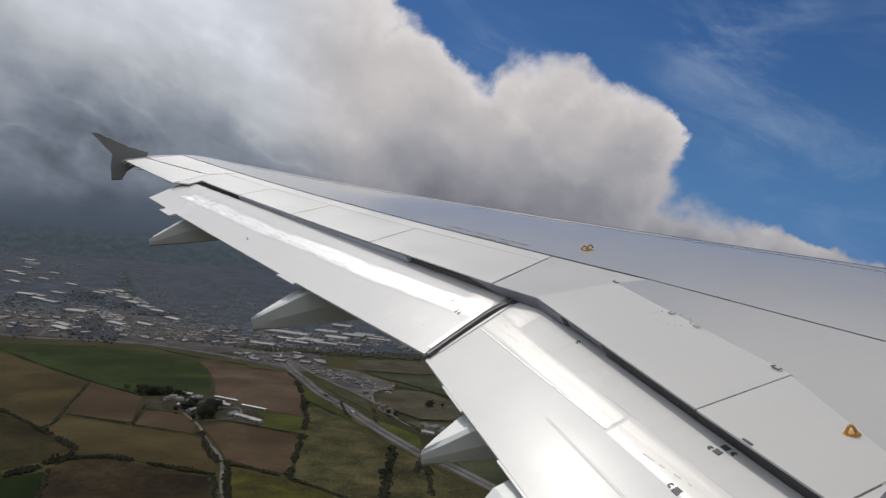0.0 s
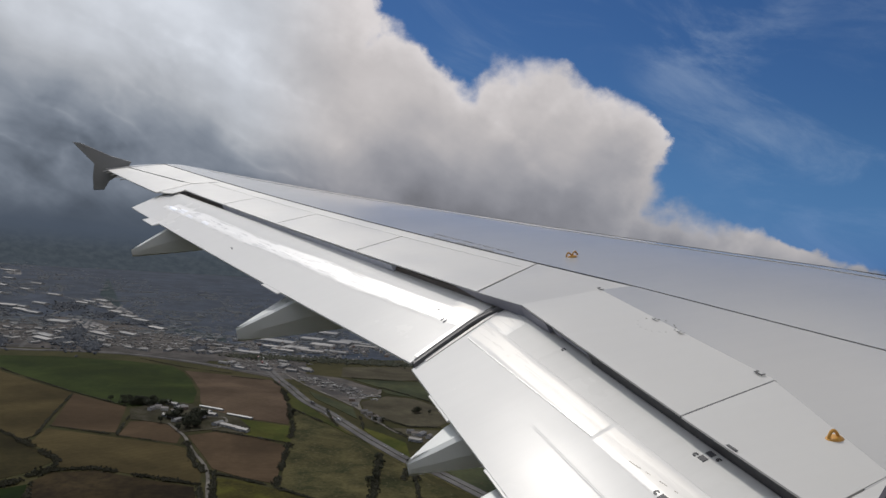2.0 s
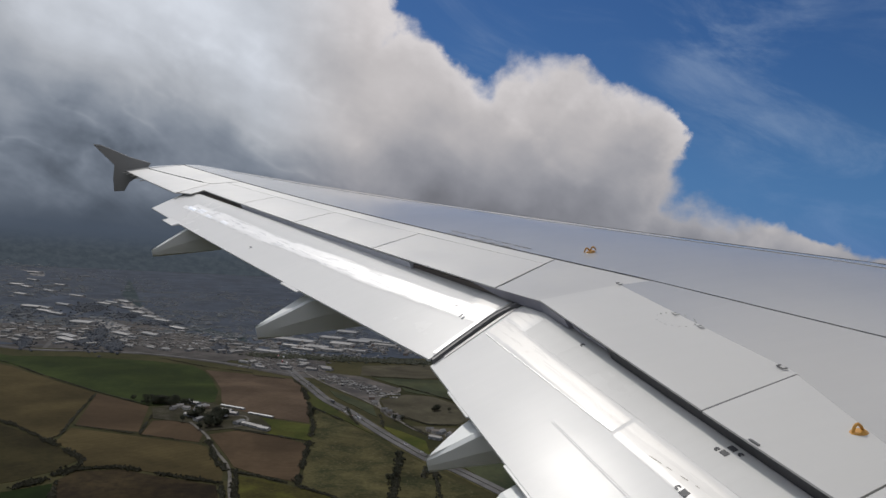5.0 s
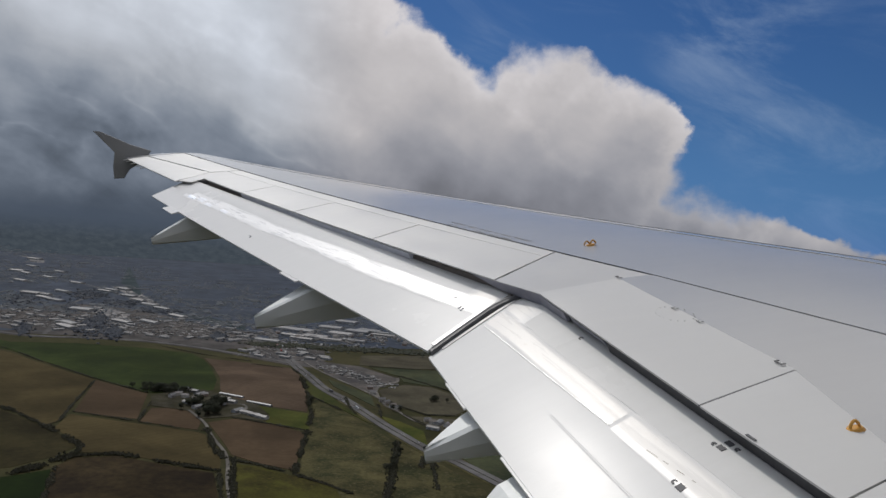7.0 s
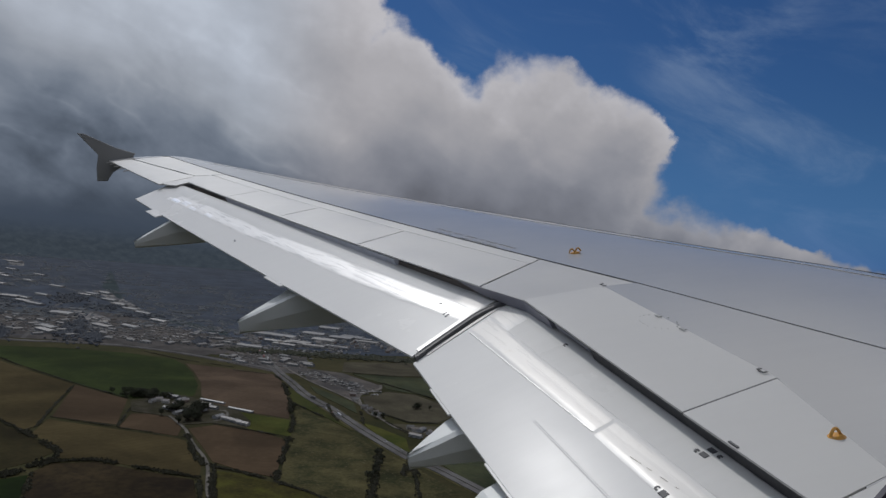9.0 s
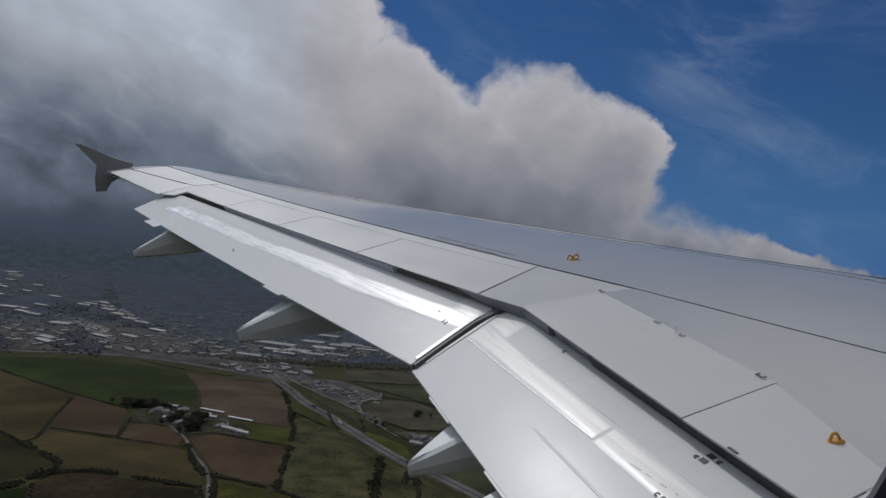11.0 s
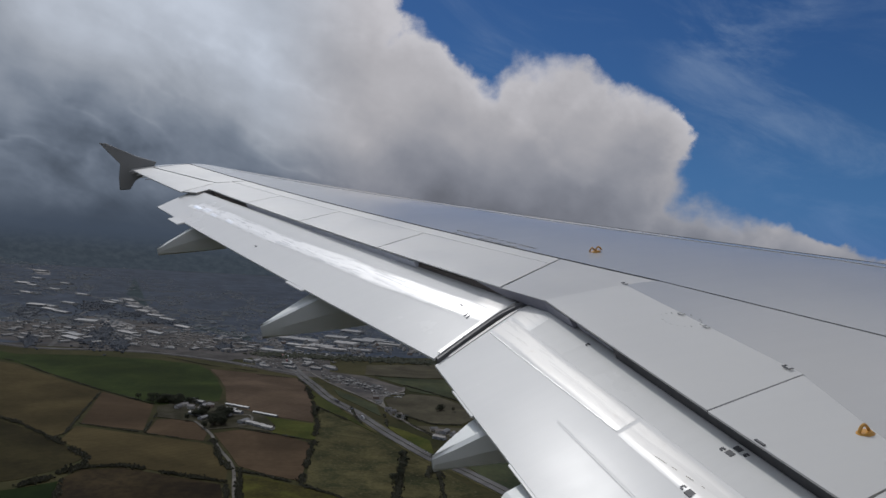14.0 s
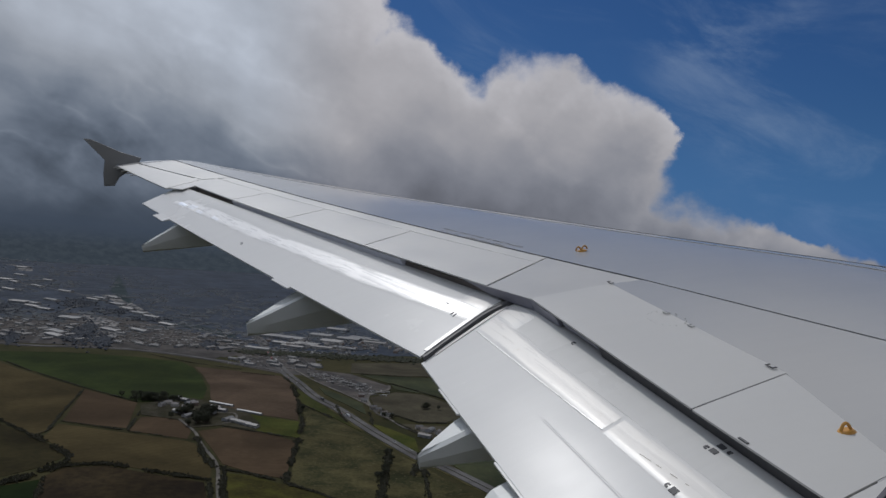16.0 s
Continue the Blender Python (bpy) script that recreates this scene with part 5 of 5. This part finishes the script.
strew(building("workshop", 24, 12, 4, 1.4, SHED_WALL, DULL_ROOF, "small sheet metal workshop on a works yard", "workshop", "workshops", 3),
      [(x, 1775 + 0.05 * (x + 1000) + 340 * rng.random() ** 1.5, rng.choice((-15, -25, 75, -32, 60))) for x in [rng.uniform(-1180, -440) for i in range(46)]]
      + [(rng.uniform(-450, -250), rng.uniform(1640, 1780), rng.choice((-15, -25, 75))) for i in range(12)])
strew(building("shed", 8, 4, 2.4, 0.6, DULL_ROOF, DULL_ROOF, "small storage shed on a yard by the lane", "shed", "yard sheds", 2),
      [(-250 + 155 * u + rng.uniform(-20, 26), 1610 - 155 * u + rng.uniform(-30, 26), rng.choice((35, 125, 50))) for u in [rng.random() for i in range(18)]])
# houses that stand near the road
strew(building("house", 11, 8, 5, 2.8, HOUSE_WALL, HOUSE_ROOF, "small rendered house with a slate roof", "house", "houses at the town edge", 3),
      [(-420 + 400 * u + rng.uniform(-30, 30), 1990 + 70 * u + rng.uniform(-80, 80), rng.choice((10, 100, 30))) for u in [rng.random() for i in range(60)]])


def town(count, x_of, y_range, size):
    """The far town: a great many little gabled houses."""
    verts, faces = [], []
    for i in range(count):
        y = y_range[0] + (y_range[1] - y_range[0]) * rng.random() ** 1.3
        x = x_of(y, rng.random())
        if noise.noise(Vector((x * 0.004, y * 0.0025, 3))) < -0.12 or y > 3300 - 0.75 * (x + 900) + rng.gauss(0, 220):
            continue
        turn = 0.4 * round(noise.noise(Vector((x * 0.003, y * 0.003, 9))) * 5) + rng.choice((0, math.pi / 2))
        k = size * rng.uniform(0.8, 1.3) * (2.4 if rng.random() < 0.03 else 1)
        a, b, h, g = k * rng.uniform(0.9, 2.6), k * 0.75, k * 0.20, k * 0.22
        c, s = math.cos(turn), math.sin(turn)
        base = len(verts)
        for u, v, w in ((-a, -b, 0), (a, -b, 0), (a, b, 0), (-a, b, 0), (-a, -b, h), (a, -b, h), (a, b, h), (-a, b, h), (-a, 0, h + g), (a, 0, h + g)):
            verts.append((x + c * u - s * v, y + s * u + c * v, 0.3 + w))
        faces += [tuple(base + i for i in f) for f in ((0, 1, 5, 4), (2, 3, 7, 6), (1, 2, 6, 9, 5), (3, 0, 4, 8, 7), (4, 5, 9, 8), (6, 7, 8, 9))]
    mesh = bpy.data.meshes.new("town_houses")
    mesh.from_pydata(verts, [], faces)
    mesh.materials.append(HAZED_ROOF)
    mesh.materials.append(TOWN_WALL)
    for i, p in enumerate(mesh.polygons):
        p.material_index = 1 if i % 6 < 4 else 0
    return tagged(new("town_houses", mesh), "rows of small grey roofed houses in a hazy town", "houses", kind="stuff")


town(9000, lambda y, r: -0.72 * y - 150 + r * (0.95 * y + 150), (2080, 4850), 4.6)


def woods(name, count, place, r, label):
    bm = bmesh.new()
    for i in range(count):
        x, y = place()
        if name == "town_trees" and y > 3200 - 0.75 * (x + 900) + rng.gauss(0, 250):
            continue
        if name == "town_trees" and noise.noise(Vector((x * 0.004, y * 0.0025, 3))) > 0.1:
            continue
        k = r * rng.uniform(0.6, 1.4)
        clump(bm, x, y, 0.0, k, k * {"town_trees": 0.24, "works_trees": 1.0}.get(name, 0.7))
    return tagged(part(name, bm, {"tree_belt": CROWN, "works_trees": HAZED_GROVE_LEAF}.get(name, HAZED_LEAF)), label, "trees", kind="stuff")


CLUTTER = per_island("yard_clutter", [(0.055, 0.057, 0.060), (0.11, 0.108, 0.105), (0.036, 0.040, 0.043), (0.17, 0.168, 0.165), (0.08, 0.072, 0.064), (0.26, 0.26, 0.26), (0.065, 0.054, 0.046)])


def clutter(count, place, size, label):
    """Parked lorries, containers and stacks on a yard: many small boxes."""
    verts, faces = [], []
    for i in range(count):
        x, y = place()
        a, c2, h = size * rng.uniform(0.6, 1.9), size * rng.uniform(0.35, 0.7), size * rng.uniform(0.25, 0.5)
        t = rng.choice((0.2, 0.3, 1.8, 1.0)) + rng.gauss(0, 0.1)
        c, s = math.cos(t), math.sin(t)
        base = len(verts)
        for w in (0.2, 0.2 + h):
            for u, v in ((-a, -c2), (a, -c2), (a, c2), (-a, c2)):
                verts.append((x + c * u - s * v, y + s * u + c * v, w))
        faces += [tuple(base + n for n in f) for f in ((4, 5, 6, 7), (0, 1, 5, 4), (1, 2, 6, 5), (2, 3, 7, 6), (3, 0, 4, 7))]
    mesh = bpy.data.meshes.new("yard_clutter")
    mesh.from_pydata(verts, [], faces)
    mesh.materials.append(CLUTTER)
    return tagged(new("yard_clutter", mesh), label, "containers", kind="stuff")


def on_works():
    x = rng.uniform(-1230, -150)
    y = 1815 + 0.06 * (x + 1000) + 330 * rng.random() ** 1.6
    return x, y


def on_yard():
    u = rng.random()
    if u < 0.4:
        return rng.uniform(-440, -260), rng.uniform(1640, 1790)
    u = rng.random()
    return -255 + 160 * u + rng.uniform(-18, 24), 1615 - 160 * u + rng.uniform(-30, 28)


clutter(420, on_yard, 2.6, "stacked pallets, crates and parked trailers on a storage yard")
clutter(1500, on_works, 4.0, "parked lorries, containers and stacks on works yards")


def in_town():
    y = 1950 + 2900 * rng.random() ** 1.2
    return -0.72 * y - 150 + rng.random() * (0.95 * y + 150), y


def belt():
    t = rng.random()
    return -460 + 440 * t + rng.gauss(0, 8), 1815 + 60 * t + rng.gauss(0, 20)


WORKS_GROVES = (((-864, 1866), (25, 18), (-60, 128), 5), ((-891, 1992), (10, 8), (-67, 146), 3), ((-779, 1815), (17, 11), (-37, 84), 3), ((-1183, 2538), (33, 35), (-54, 115), 3),
          ((-1001, 2396), (52, 48), (-31, 72), 3), ((-844, 2264), (38, 32), (-20, 51), 2), ((-1068, 2189), (10, 9), (-49, 98), 2), ((-969, 1772), (13, 9), (-45, 80), 2),
          ((-1248, 2257), (24, 23), (-74, 131), 2), ((-546, 1871), (14, 9), (-16, 52), 2))


def in_groves():
    """A place in one of the groves, thinner towards its rim."""
    (x, y), u, v, w = rng.choices(WORKS_GROVES, [g[3] for g in WORKS_GROVES])[0]
    a, b = rng.gauss(0, 0.58), rng.gauss(0, 0.52)
    return x + a * u[0] + b * v[0], y + a * u[1] + b * v[1]


woods("works_trees", 1700, in_groves, 4.6, "dark trees between the works yards")
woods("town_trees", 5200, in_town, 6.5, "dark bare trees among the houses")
woods("tree_belt", 1100, belt, 4.5, "dark belt of trees along the link road")


def vehicle(name, length, width, height, cab, label, category):
    root = tagged(new(name), label, category, "motorway traffic")
    part("body", block(bmesh.new(), 0, 0, 0.35, length, width, height * (0.5 if cab else 0.9)), CAR_PAINT, root)
    if cab:
        rings = [[(x * k - 0.2, y * k, z) for x, y in ((-length * .27, -width / 2), (length * .24, -width / 2), (length * .24, width / 2), (-length * .27, width / 2))] for z, k in ((height * 0.5 + 0.35, 1), (height, 0.8))]
        part("cabin", loft(rings), GLASS_DARK, root)
    else:
        part("cab", block(bmesh.new(), length / 2 + 0.9, 0, 0.4, 1.6, width, height * 0.75), CAR_PAINT, root)
    for x in (-length * 0.32, length * 0.32):
        for y in (-width / 2, width / 2):
            rings = [[(x + 0.34 * math.cos(t), y + o, 0.34 + 0.34 * math.sin(t)) for t in [i * math.tau / 10 for i in range(10)]] for o in (-0.1, 0.1)]
            part("wheel", loft(rings), TYRE, root)
    return root


line = smooth_line(MOTORWAY, 10)
car, lorry = vehicle("car", 4.4, 1.8, 1.5, True, "small car driving on the motorway", "car"), vehicle("lorry", 11, 2.5, 3.6, False, "box lorry driving on the motorway", "lorry")
for n in range(26):
    i = rng.randrange(20, len(line) - 20)
    d = (line[i + 1] - line[i]).normalized()
    side = rng.choice((-7.2, -3.4, 3.4, 7.2))
    p = line[i] + Vector((-d.y, d.x, 0)) * side
    m = pose(p.x, p.y, 0.85, 0, 0, math.degrees(math.atan2(d.y, d.x)) + (180 if side > 0 else 0))
    t = lorry if n % 5 == 0 else car
    if n in (0, 1):
        t.matrix_basis = m
    else:
        copy_thing(t, m)
